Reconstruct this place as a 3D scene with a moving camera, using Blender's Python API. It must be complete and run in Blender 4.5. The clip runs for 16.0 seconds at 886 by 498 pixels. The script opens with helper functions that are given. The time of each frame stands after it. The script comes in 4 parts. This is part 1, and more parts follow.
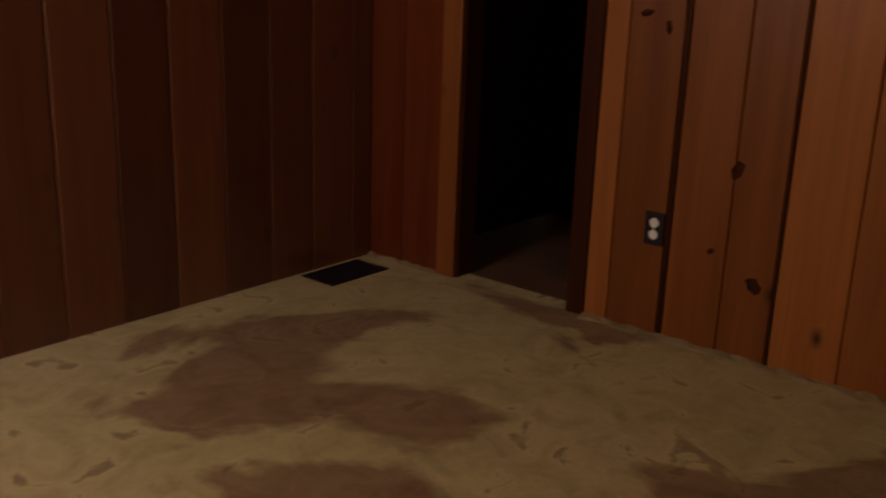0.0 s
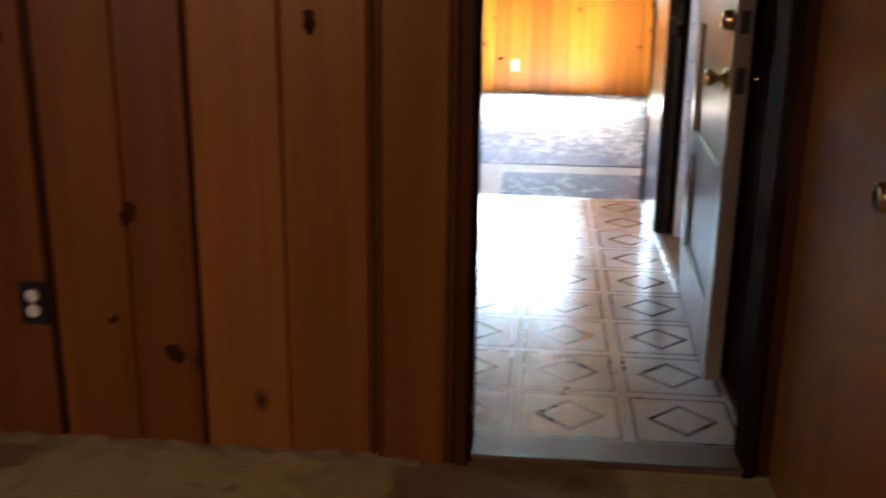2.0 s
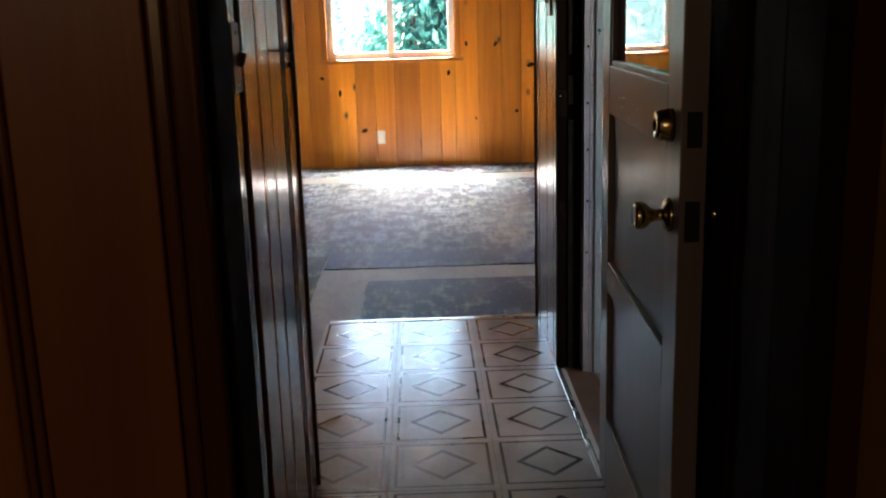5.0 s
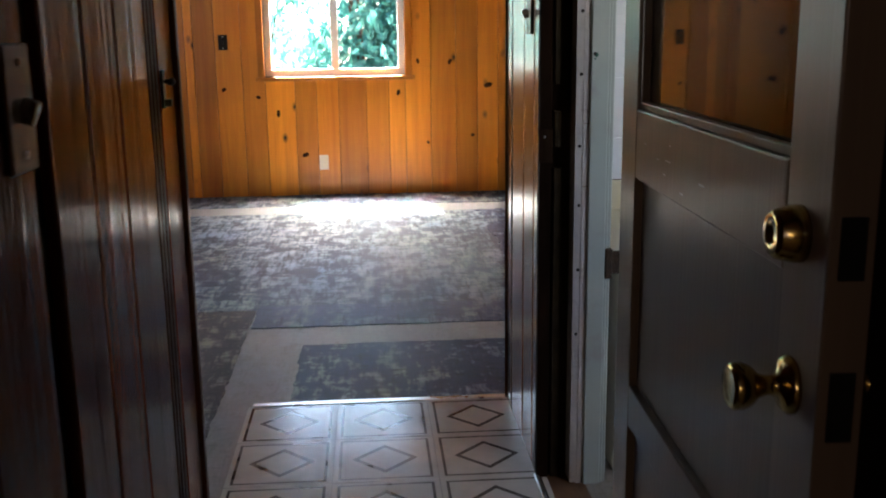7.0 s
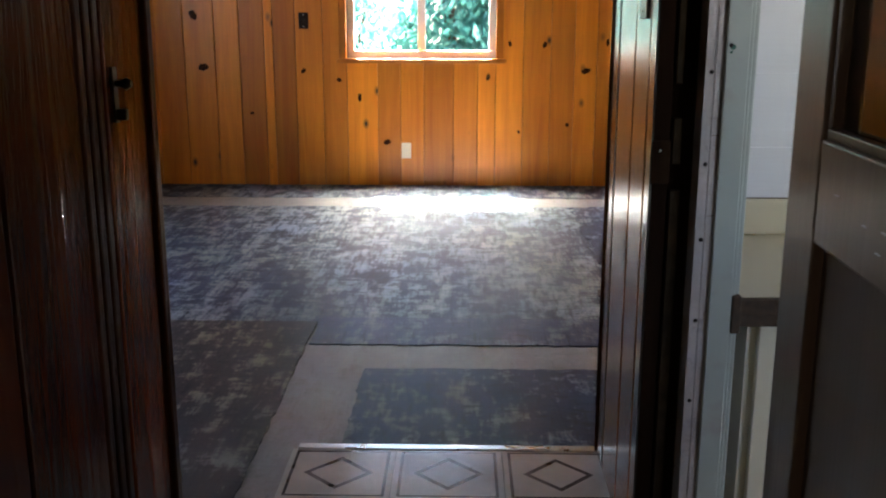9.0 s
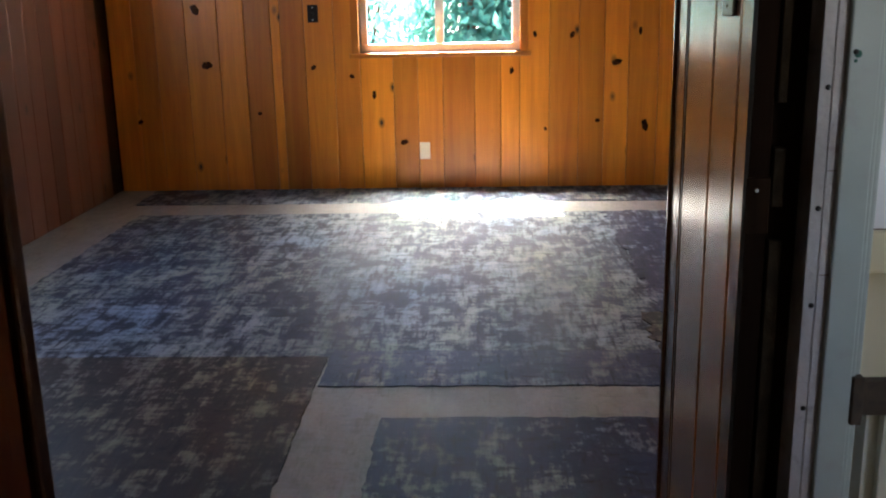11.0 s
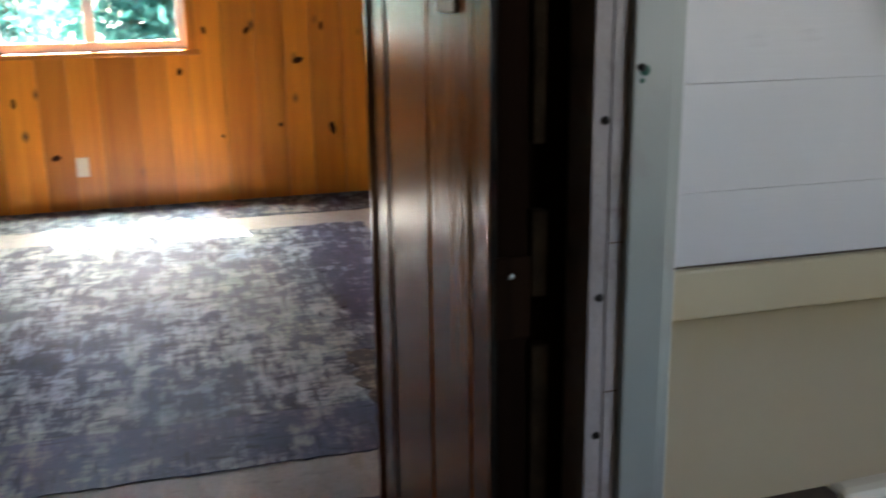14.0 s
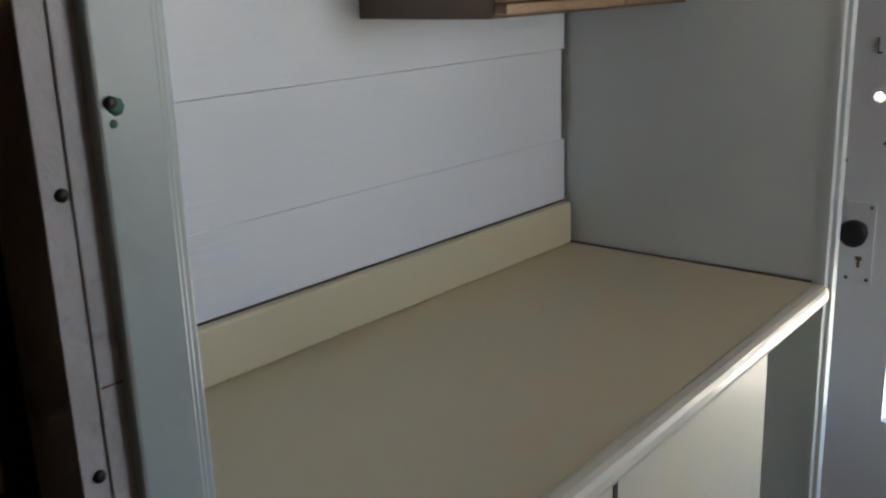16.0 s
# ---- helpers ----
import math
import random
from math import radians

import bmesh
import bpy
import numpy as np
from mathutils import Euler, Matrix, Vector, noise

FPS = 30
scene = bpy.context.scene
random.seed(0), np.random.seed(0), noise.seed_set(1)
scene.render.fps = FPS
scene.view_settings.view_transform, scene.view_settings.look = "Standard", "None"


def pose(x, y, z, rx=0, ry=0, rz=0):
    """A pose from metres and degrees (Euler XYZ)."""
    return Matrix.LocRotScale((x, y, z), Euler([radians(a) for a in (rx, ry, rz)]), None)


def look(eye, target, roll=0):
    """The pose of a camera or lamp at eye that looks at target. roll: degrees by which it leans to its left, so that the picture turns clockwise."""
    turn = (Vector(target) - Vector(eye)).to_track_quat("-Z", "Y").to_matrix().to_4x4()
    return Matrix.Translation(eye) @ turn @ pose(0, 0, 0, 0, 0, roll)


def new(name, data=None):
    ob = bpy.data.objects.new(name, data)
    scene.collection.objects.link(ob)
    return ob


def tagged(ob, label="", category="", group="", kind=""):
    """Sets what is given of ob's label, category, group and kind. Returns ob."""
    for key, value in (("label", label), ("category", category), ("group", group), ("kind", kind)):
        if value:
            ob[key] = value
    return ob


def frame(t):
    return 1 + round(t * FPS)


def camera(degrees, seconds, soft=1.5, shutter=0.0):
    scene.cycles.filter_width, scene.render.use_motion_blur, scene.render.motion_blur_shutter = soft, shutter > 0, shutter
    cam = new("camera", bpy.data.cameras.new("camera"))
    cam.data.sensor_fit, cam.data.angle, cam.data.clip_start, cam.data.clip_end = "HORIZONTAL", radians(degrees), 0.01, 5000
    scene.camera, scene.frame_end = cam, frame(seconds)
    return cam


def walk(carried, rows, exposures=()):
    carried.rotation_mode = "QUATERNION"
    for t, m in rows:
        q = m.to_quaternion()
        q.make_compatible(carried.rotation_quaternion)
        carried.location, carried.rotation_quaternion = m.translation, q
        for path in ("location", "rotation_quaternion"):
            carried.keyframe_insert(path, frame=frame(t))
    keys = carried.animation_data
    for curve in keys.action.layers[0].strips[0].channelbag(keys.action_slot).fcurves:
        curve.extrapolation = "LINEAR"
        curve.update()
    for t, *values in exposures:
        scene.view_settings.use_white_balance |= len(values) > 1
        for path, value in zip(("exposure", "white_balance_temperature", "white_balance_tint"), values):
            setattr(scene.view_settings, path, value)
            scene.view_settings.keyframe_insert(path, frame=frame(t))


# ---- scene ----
cam = camera(48.6, 16.0, soft=2.0, shutter=0.5)
PATH = [
    (0, (-0.347, -5.758, 1.194), (-1.565, -4.275, 0.632), 2.0),
    (0.5, (-0.418, -5.64, 1.19), (-1.491, -4.04, 0.653), 0.6),
    (1, (-0.492, -5.476, 1.181), (-1.322, -3.735, 0.652), -0.2),
    (1.5, (-0.51, -5.313, 1.185), (-1.038, -3.467, 0.627), -2.3),
    (2, (-0.568, -5.075, 1.192), (-0.756, -3.164, 0.632), 0.7),
    (2.5, (-0.564, -4.906, 1.211), (-0.586, -2.979, 0.676), -0.5),
    (3, (-0.542, -4.636, 1.221), (-0.567, -2.695, 0.742), 0.9),
    (3.5, (-0.535, -4.461, 1.227), (-0.544, -2.512, 0.779), -0.9),
    (3.7, (-0.53, -4.374, 1.227), (-0.528, -2.423, 0.785), -0.6),
    (5.8, (-0.47, -3.62, 1.249), (-0.42, -1.676, 0.782), -2.1),
    (6, (-0.469, -3.513, 1.247), (-0.389, -1.564, 0.806), -0.6),
    (6.5, (-0.491, -3.353, 1.259), (-0.348, -1.406, 0.826), -0.7),
    (7, (-0.477, -3.187, 1.251), (-0.334, -1.24, 0.816), -0.7),
    (7.5, (-0.429, -3.007, 1.253), (-0.431, -1.053, 0.825), -0.4),
    (8, (-0.408, -2.924, 1.251), (-0.479, -0.978, 0.793), -1.6),
    (8.5, (-0.399, -2.802, 1.262), (-0.452, -0.855, 0.807), -1.6),
    (9, (-0.423, -2.65, 1.255), (-0.462, -0.707, 0.782), 0.1),
    (9.5, (-0.438, -2.558, 1.267), (-0.495, -0.629, 0.743), -1.8),
    (9.7, (-0.421, -2.512, 1.272), (-0.507, -0.579, 0.767), -1.6),
    (11.8, (-0.487, -2.006, 1.289), (-0.535, -0.069, 0.794), -0.1),
    (12, (-0.495, -1.982, 1.295), (-0.49, -0.041, 0.811), -0.8),
    (12.5, (-0.488, -1.895, 1.283), (-0.364, 0.038, 0.784), -0.9),
    (13, (-0.439, -1.738, 1.269), (-0.194, 0.176, 0.746), -1.3),
    (13.5, (-0.389, -1.619, 1.263), (-0.021, 0.277, 0.742), -1.5),
    (14, (-0.351, -1.558, 1.271), (0.172, 0.3, 0.748), -0.8),
    (14.5, (-0.324, -1.486, 1.281), (0.528, 0.252, 0.778), -1.2),
    (15, (-0.282, -1.341, 1.282), (0.888, 0.205, 0.791), -0.9),
    (15.3, (-0.265, -1.301, 1.278), (1.046, 0.129, 0.792), -1.1),
    (15.5, (-0.255, -1.282, 1.273), (1.119, 0.081, 0.769), -1.1),
    (16, (-0.218, -1.208, 1.255), (1.246, 0.046, 0.719), -2.0),
]
EXPOSURES = [(0, 7.15), (1, 7.15), (1.5, 7.1), (2, 6.95), (2.5, 6.6), (3.5, 5.85), (5.8, 5.1), (9.7, 5.0), (12.5, 4.8), (14.3, 4.85), (15, 5.0), (16, 5.0)]
walk(cam, [(t, look(e, g, r)) for t, e, g, r in PATH], EXPOSURES)

# ---------------------------------------------------------------- light
world = bpy.data.worlds.new("world")
scene.world = world
world.use_nodes = True
wn = world.node_tree.nodes
sky = wn.new("ShaderNodeTexSky")
sky.sky_type = "NISHITA"
sky.sun_disc = False
sky.sun_elevation = radians(62)
sky.sun_rotation = radians(-16)
wn["Background"].inputs["Strength"].default_value = 0.05
world.node_tree.links.new(sky.outputs["Color"], wn["Background"].inputs["Color"])

sun = new("sun", bpy.data.lights.new("sun", "SUN"))
sun.data.energy = 5.0
sun.data.angle = radians(0.6)
sun.data.color = (1.0, 0.95, 0.87)
sun.matrix_world = look((0, 0, 6), (0.135, -0.49, 5.06))


def window_light(name, eye, target, w, h, watts, color):
    lamp = new(name, bpy.data.lights.new(name, "AREA"))
    lamp.data.shape = "RECTANGLE"
    lamp.data.size, lamp.data.size_y = w, h
    lamp.data.energy = watts
    lamp.data.color = color
    lamp.matrix_world = look(eye, target)
    return lamp


DAY = (0.72, 0.88, 1.0)
window_light("daylight_room_b", (-0.717, 4.546, 1.475), (-0.717, 3.56, 1.475), 0.98, 1.0, 0.10, DAY)
window_light("daylight_room_b_west", (-3.02, 2.1, 1.5), (-1.4, 2.0, 0.0), 1.1, 1.0, 0.20, (0.45, 0.70, 1.0))
# Two fill lamps added behind the path's start; no windows are known there.
window_light("fill_room_a_cool", (-2.82, -7.19, 1.75), (-2.9, -6.18, 1.62), 0.42, 0.6, 0.18, (0.42, 0.46, 1.0))
window_light("fill_room_a_amber", (-2.15, -7.19, 1.65), (-1.9, -6.18, 1.50), 0.7, 0.7, 0.28, (1.0, 0.73, 0.34))
# Porch lamp stands in an unseen opening, placed to suit the light.
window_light("daylight_porch", (1.35, -2.19, 1.35), (1.2, -1.13, 1.2), 0.7, 0.8, 0.20, (0.98, 0.97, 1.0))


# ---------------------------------------------------------------- materials
def material(name, rough=0.5, metal=0.0, coat=0.0):
    m = bpy.data.materials.new(name)
    m.use_nodes = True
    b = m.node_tree.nodes["Principled BSDF"]
    b.inputs["Roughness"].default_value = rough
    b.inputs["Metallic"].default_value = metal
    b.inputs["Coat Weight"].default_value = coat
    b.inputs["Coat Roughness"].default_value = 0.22
    return m, m.node_tree.nodes, m.node_tree.links, b


def node(ns, kind, **inputs):
    n = ns.new(kind)
    for k, v in inputs.items():
        n.inputs[k.replace("_", " ")].default_value = v
    return n


def ramp(ns, stops):
    r = ns.new("ShaderNodeValToRGB")
    e = r.color_ramp.elements
    while len(e) < len(stops):
        e.new(0.5)
    for el, (p, c) in zip(e, stops):
        el.position = p
        el.color = (*c, 1) if len(c) == 3 else c
    return r


def coords(ns, ls, scale=(1, 1, 1), jitter=0.0):
    tc = ns.new("ShaderNodeTexCoord")
    out = tc.outputs["Object"]
    if jitter:
        oi = ns.new("ShaderNodeObjectInfo")
        mu = ns.new("ShaderNodeMath")
        mu.operation = "MULTIPLY"
        mu.inputs[1].default_value = jitter
        ls.new(oi.outputs["Random"], mu.inputs[0])
        add = ns.new("ShaderNodeVectorMath")
        add.operation = "ADD"
        ls.new(out, add.inputs[0])
        ls.new(mu.outputs[0], add.inputs[1])
        out = add.outputs[0]
    mp = ns.new("ShaderNodeMapping")
    mp.inputs["Scale"].default_value = scale
    ls.new(out, mp.inputs["Vector"])
    return mp.outputs["Vector"]


def mix(ns, ls, fac, a, b, mode="MIX"):
    n = ns.new("ShaderNodeMix")
    n.data_type = "RGBA"
    n.blend_type = mode
    for sock, v in ((n.inputs[0], fac), (n.inputs[6], a), (n.inputs[7], b)):
        if isinstance(v, (int, float)):
            sock.default_value = v
        elif isinstance(v, tuple):
            sock.default_value = (*v, 1) if len(v) == 3 else v
        else:
            ls.new(v, sock)
    return n.outputs[2]


def math_node(ns, ls, op, a, b=0.0):
    n = ns.new("ShaderNodeMath")
    n.operation = op
    for sock, v in ((n.inputs[0], a), (n.inputs[1], b)):
        if isinstance(v, (int, float)):
            sock.default_value = v
        else:
            ls.new(v, sock)
    return n.outputs[0]


def bump(ns, ls, b, height, strength=0.2, distance=0.01):
    n = ns.new("ShaderNodeBump")
    n.inputs["Strength"].default_value = strength
    n.inputs["Distance"].default_value = distance
    ls.new(height, n.inputs["Height"])
    ls.new(n.outputs["Normal"], b.inputs["Normal"])


def plain(name, color, rough=0.5, metal=0.0, vary=0.12, scale=6.0, relief=0.08, coat=0.0, dirt=None):
    """Paint or metal with faint mottling at two scales; dirt adds stains of that colour."""
    m, ns, ls, b = material(name, rough, metal, coat)
    v = coords(ns, ls, (1, 1, 1), 7.0)
    n1 = node(ns, "ShaderNodeTexNoise", Scale=scale, Detail=5.0)
    n2 = node(ns, "ShaderNodeTexNoise", Scale=scale * 9, Detail=3.0)
    ls.new(v, n1.inputs["Vector"])
    ls.new(v, n2.inputs["Vector"])
    lo = tuple(c * (1 - vary) for c in color)
    hi = tuple(min(1, c * (1 + vary)) for c in color)
    r = ramp(ns, [(0.3, lo), (0.7, hi)])
    ls.new(n1.outputs["Fac"], r.inputs["Fac"])
    col = r.outputs["Color"]
    if dirt:
        d = ramp(ns, [(0.56, (0, 0, 0)), (0.72, (1, 1, 1))])
        n3 = node(ns, "ShaderNodeTexNoise", Scale=scale * 2.3, Detail=8.0, Roughness=0.65)
        ls.new(v, n3.inputs["Vector"])
        ls.new(n3.outputs["Fac"], d.inputs["Fac"])
        col = mix(ns, ls, math_node(ns, ls, "MULTIPLY", d.outputs["Color"], 0.6), col, dirt)
    ls.new(col, b.inputs["Base Color"])
    rr = math_node(ns, ls, "MULTIPLY_ADD", n1.outputs["Fac"], 0.25)
    rr.node.inputs[2].default_value = max(0.02, rough - 0.12)
    ls.new(rr, b.inputs["Roughness"])
    bump(ns, ls, b, n2.outputs["Fac"], relief, 0.004)
    return m


def pine(name, light, dark, rough=0.34, knots=True, coat=0.35, wave=0.0):
    """Varnished knotty pine boards: long grain, growth lines, dark knots."""
    m, ns, ls, b = material(name, rough, 0.0, coat)
    v = coords(ns, ls, (1, 1, 1), 13.0)
    st = ns.new("ShaderNodeMapping")
    st.inputs["Scale"].default_value = (14, 14, 0.9)
    ls.new(v, st.inputs["Vector"])
    g = node(ns, "ShaderNodeTexNoise", Scale=1.0, Detail=6.0, Roughness=0.6, Distortion=0.6)
    ls.new(st.outputs[0], g.inputs["Vector"])
    st2 = ns.new("ShaderNodeMapping")
    st2.inputs["Scale"].default_value = (160, 160, 3)
    ls.new(v, st2.inputs["Vector"])
    g2 = node(ns, "ShaderNodeTexNoise", Scale=1.0, Detail=2.0)
    ls.new(st2.outputs[0], g2.inputs["Vector"])
    r = ramp(ns, [(0.28, dark), (0.72, light)])
    ls.new(g.outputs["Fac"], r.inputs["Fac"])
    col = mix(ns, ls, math_node(ns, ls, "MULTIPLY", g2.outputs["Fac"], 0.35), r.outputs["Color"], tuple(c * 0.55 for c in dark))
    oi = ns.new("ShaderNodeObjectInfo")
    tone = ramp(ns, [(0.0, (0.62, 0.56, 0.50)), (0.5, (0.95, 0.93, 0.9)), (1.0, (1.28, 1.30, 1.3))])
    ls.new(oi.outputs["Random"], tone.inputs["Fac"])
    col = mix(ns, ls, 1.0, col, tone.outputs["Color"], "MULTIPLY")
    if knots:
        km = ns.new("ShaderNodeMapping")
        km.inputs["Scale"].default_value = (5.0, 5.0, 3.0)
        ls.new(v, km.inputs["Vector"])
        vo = node(ns, "ShaderNodeTexVoronoi", Scale=1.0, Randomness=1.0)
        ls.new(km.outputs[0], vo.inputs["Vector"])
        kr = ramp(ns, [(0.03, (1, 1, 1)), (0.07, (0.5, 0.5, 0.5)), (0.13, (0, 0, 0))])
        ls.new(vo.outputs["Distance"], kr.inputs["Fac"])
        col = mix(ns, ls, kr.outputs["Color"], col, (0.035, 0.012, 0.005))
    ls.new(col, b.inputs["Base Color"])
    if wave:
        uneven = math_node(ns, ls, "ADD", math_node(ns, ls, "MULTIPLY", g.outputs["Fac"], wave), math_node(ns, ls, "MULTIPLY", g2.outputs["Fac"], 0.02))
        bump(ns, ls, b, uneven, 1.0, 0.005)
    else:
        bump(ns, ls, b, g2.outputs["Fac"], 0.12, 0.003)
    return m


def worn_floor(name, base, second, third, amount=0.5, rough=0.55, tint=0.5, dashes=0.85):
    """Old floor with torn backing: blocky scraped flakes, brushed dashes both ways, tints that drift over metres."""
    m, ns, ls, b = material(name, rough)
    b.inputs["Specular IOR Level"].default_value = 0.22
    v = coords(ns, ls)

    def layer(scale, detail, distortion, rough_noise=0.62):
        mp = ns.new("ShaderNodeMapping")
        mp.inputs["Scale"].default_value = scale
        ls.new(v, mp.inputs["Vector"])
        n = node(ns, "ShaderNodeTexNoise", Scale=1.0, Detail=detail, Roughness=rough_noise, Distortion=distortion)
        ls.new(mp.outputs[0], n.inputs["Vector"])
        return n.outputs["Fac"]

    def centred(fac, gain):
        return math_node(ns, ls, "MULTIPLY", math_node(ns, ls, "SUBTRACT", fac, 0.5), gain)

    def total(*terms):
        out = terms[0]
        for t in terms[1:]:
            out = math_node(ns, ls, "ADD", out, t)
        return out

    big = layer((0.9, 0.8, 1), 3.0, 0.4)
    drift = layer((1.3, 0.7, 1.7), 2.0, 0.2)
    blot = layer((10.5, 6.5, 1), 5.0, 0.4)
    down = layer((40.0, 5.5, 1), 5.0, 0.2)
    over = layer((9.0, 28.0, 1), 5.0, 0.2)
    fine = layer((85.0, 60.0, 1), 4.0, 0.0)
    flat = ns.new("ShaderNodeVectorMath")
    flat.operation = "MULTIPLY_ADD"
    flat.inputs[1].default_value = (13.0, 8.0, 0.0)
    ls.new(v, flat.inputs[0])
    wob = node(ns, "ShaderNodeTexNoise", Scale=26.0, Detail=3.0)
    ls.new(v, wob.inputs["Vector"])
    ls.new(wob.outputs["Color"], flat.inputs[2])
    cells = node(ns, "ShaderNodeTexVoronoi", Scale=1.0, Randomness=0.9)
    cells.distance = "CHEBYCHEV"
    ls.new(flat.outputs[0], cells.inputs["Vector"])
    split = ns.new("ShaderNodeSeparateColor")
    ls.new(cells.outputs["Color"], split.inputs[0])
    r1 = ramp(ns, [(0.36, base), (0.64, second)])
    ls.new(total(blot, centred(drift, 0.6)), r1.inputs["Fac"])
    lift = total(blot, centred(big, 0.55), centred(split.outputs[0], 0.15), centred(down, 0.75), centred(over, 0.6), centred(fine, 0.22))
    c = 0.66 - 0.28 * amount
    k = ramp(ns, [(c - 0.08, (0, 0, 0)), (c + 0.03, (0.45, 0.45, 0.45)), (c + 0.19, (1, 1, 1))])
    ls.new(lift, k.inputs["Fac"])
    hue = ramp(ns, [(0.36, (0.70, 0.92, 1.45)), (0.48, (1, 1, 1)), (0.62, (1.12, 1.08, 0.66))])
    ls.new(total(drift, centred(split.outputs[1], 0.07)), hue.inputs["Fac"])
    pale = mix(ns, ls, tint, third, mix(ns, ls, 1.0, third, hue.outputs["Color"], "MULTIPLY"))
    col = mix(ns, ls, math_node(ns, ls, "MULTIPLY", k.outputs["Color"], 0.9), r1.outputs["Color"], pale)
    dash = ramp(ns, [(0.33, (0.15, 0.15, 0.18)), (0.43, (1, 1, 1))])
    ls.new(math_node(ns, ls, "MINIMUM", total(down, centred(fine, 0.15)), total(over, centred(fine, 0.15))), dash.inputs["Fac"])
    col = mix(ns, ls, dashes, col, dash.outputs["Color"], "MULTIPLY")
    col = mix(ns, ls, 0.35, col, mix(ns, ls, fine, (0.4, 0.4, 0.4), (1.5, 1.5, 1.5)), "MULTIPLY")
    ls.new(col, b.inputs["Base Color"])
    bump(ns, ls, b, lift, 0.35, 0.006)
    return m


def glue_floor(name):
    """Plywood with large torn-edged patches of yellowed adhesive and small dark spots."""
    m, ns, ls, b = material(name, 0.7)
    b.inputs["Specular IOR Level"].default_value = 0.25
    v = coords(ns, ls)
    n1 = node(ns, "ShaderNodeTexNoise", Scale=0.85, Detail=6.0, Roughness=0.5, Distortion=0.9)
    n2 = node(ns, "ShaderNodeTexNoise", Scale=6.5, Detail=6.0, Roughness=0.55, Distortion=1.0)
    n3 = node(ns, "ShaderNodeTexNoise", Scale=40.0, Detail=5.0)
    for n in (n1, n2, n3):
        ls.new(v, n.inputs["Vector"])
    ply = ramp(ns, [(0.3, (0.22, 0.13, 0.058)), (0.7, (0.38, 0.25, 0.12))])
    ls.new(n2.outputs["Fac"], ply.inputs["Fac"])
    glue = ramp(ns, [(0.3, (0.42, 0.33, 0.135)), (0.65, (0.60, 0.49, 0.22))])
    ls.new(n2.outputs["Fac"], glue.inputs["Fac"])
    edge = ramp(ns, [(0.445, (0, 0, 0)), (0.475, (1, 1, 1))])
    ls.new(n1.outputs["Fac"], edge.inputs["Fac"])
    col = mix(ns, ls, edge.outputs["Color"], ply.outputs["Color"], glue.outputs["Color"])
    spot = ramp(ns, [(0.615, (0, 0, 0)), (0.665, (1, 1, 1))])
    ls.new(n2.outputs["Fac"], spot.inputs["Fac"])
    col = mix(ns, ls, math_node(ns, ls, "MULTIPLY", spot.outputs["Color"], 0.6), col, (0.16, 0.09, 0.035))
    col = mix(ns, ls, 0.3, col, mix(ns, ls, n3.outputs["Fac"], (0.4, 0.4, 0.4), (1.4, 1.4, 1.4)), "MULTIPLY")
    ls.new(col, b.inputs["Base Color"])
    bump(ns, ls, b, math_node(ns, ls, "ADD", n1.outputs["Fac"], math_node(ns, ls, "MULTIPLY", n3.outputs["Fac"], 0.1)), 0.4, 0.02)
    return m


def vinyl_tile():
    """Glossy vinyl tile printed with a frame and a diamond; origin at the tile's centre."""
    m, ns, ls, b = material("vinyl_tile", 0.2)
    tc = ns.new("ShaderNodeTexCoord")
    sx = ns.new("ShaderNodeSeparateXYZ")
    ls.new(tc.outputs["Object"], sx.inputs[0])
    ax = math_node(ns, ls, "ABSOLUTE", sx.outputs["X"])
    ay = math_node(ns, ls, "ABSOLUTE", sx.outputs["Y"])
    dia = math_node(ns, ls, "ADD", ax, ay)
    box = math_node(ns, ls, "MAXIMUM", ax, ay)

    def ring(val, centre, half):
        d = math_node(ns, ls, "ABSOLUTE", math_node(ns, ls, "SUBTRACT", val, centre))
        return math_node(ns, ls, "LESS_THAN", d, half)

    marks = math_node(ns, ls, "MAXIMUM", ring(dia, 0.088, 0.010), ring(box, 0.132, 0.0042))
    oi = ns.new("ShaderNodeObjectInfo")
    wear = node(ns, "ShaderNodeTexNoise", Scale=7.0, Detail=7.0, Roughness=0.6)
    geo = ns.new("ShaderNodeNewGeometry")
    ls.new(geo.outputs["Position"], wear.inputs["Vector"])
    base = ramp(ns, [(0.3, (0.45, 0.43, 0.40)), (0.7, (0.60, 0.585, 0.56))])
    ls.new(wear.outputs["Fac"], base.inputs["Fac"])
    mr = ramp(ns, [(0.0, (0.020, 0.018, 0.026)), (1.0, (0.060, 0.048, 0.042))])
    ls.new(oi.outputs["Random"], mr.inputs["Fac"])
    fade = ramp(ns, [(0.35, (1, 1, 1)), (0.75, (0.8, 0.8, 0.8))])
    ls.new(wear.outputs["Fac"], fade.inputs["Fac"])
    col = mix(ns, ls, math_node(ns, ls, "MULTIPLY", marks, fade.outputs["Color"]), base.outputs["Color"], mr.outputs["Color"])
    ls.new(col, b.inputs["Base Color"])
    rr = math_node(ns, ls, "MULTIPLY_ADD", wear.outputs["Fac"], 0.28)
    rr.node.inputs[2].default_value = 0.06
    ls.new(rr, b.inputs["Roughness"])
    bump(ns, ls, b, wear.outputs["Fac"], 0.06, 0.004)
    return m


def glass(name):
    m, ns, ls, b = material(name, 0.02)
    b.inputs["Transmission Weight"].default_value = 1.0
    b.inputs["IOR"].default_value = 1.45
    b.inputs["Base Color"].default_value = (0.97, 1, 0.99, 1)
    return m


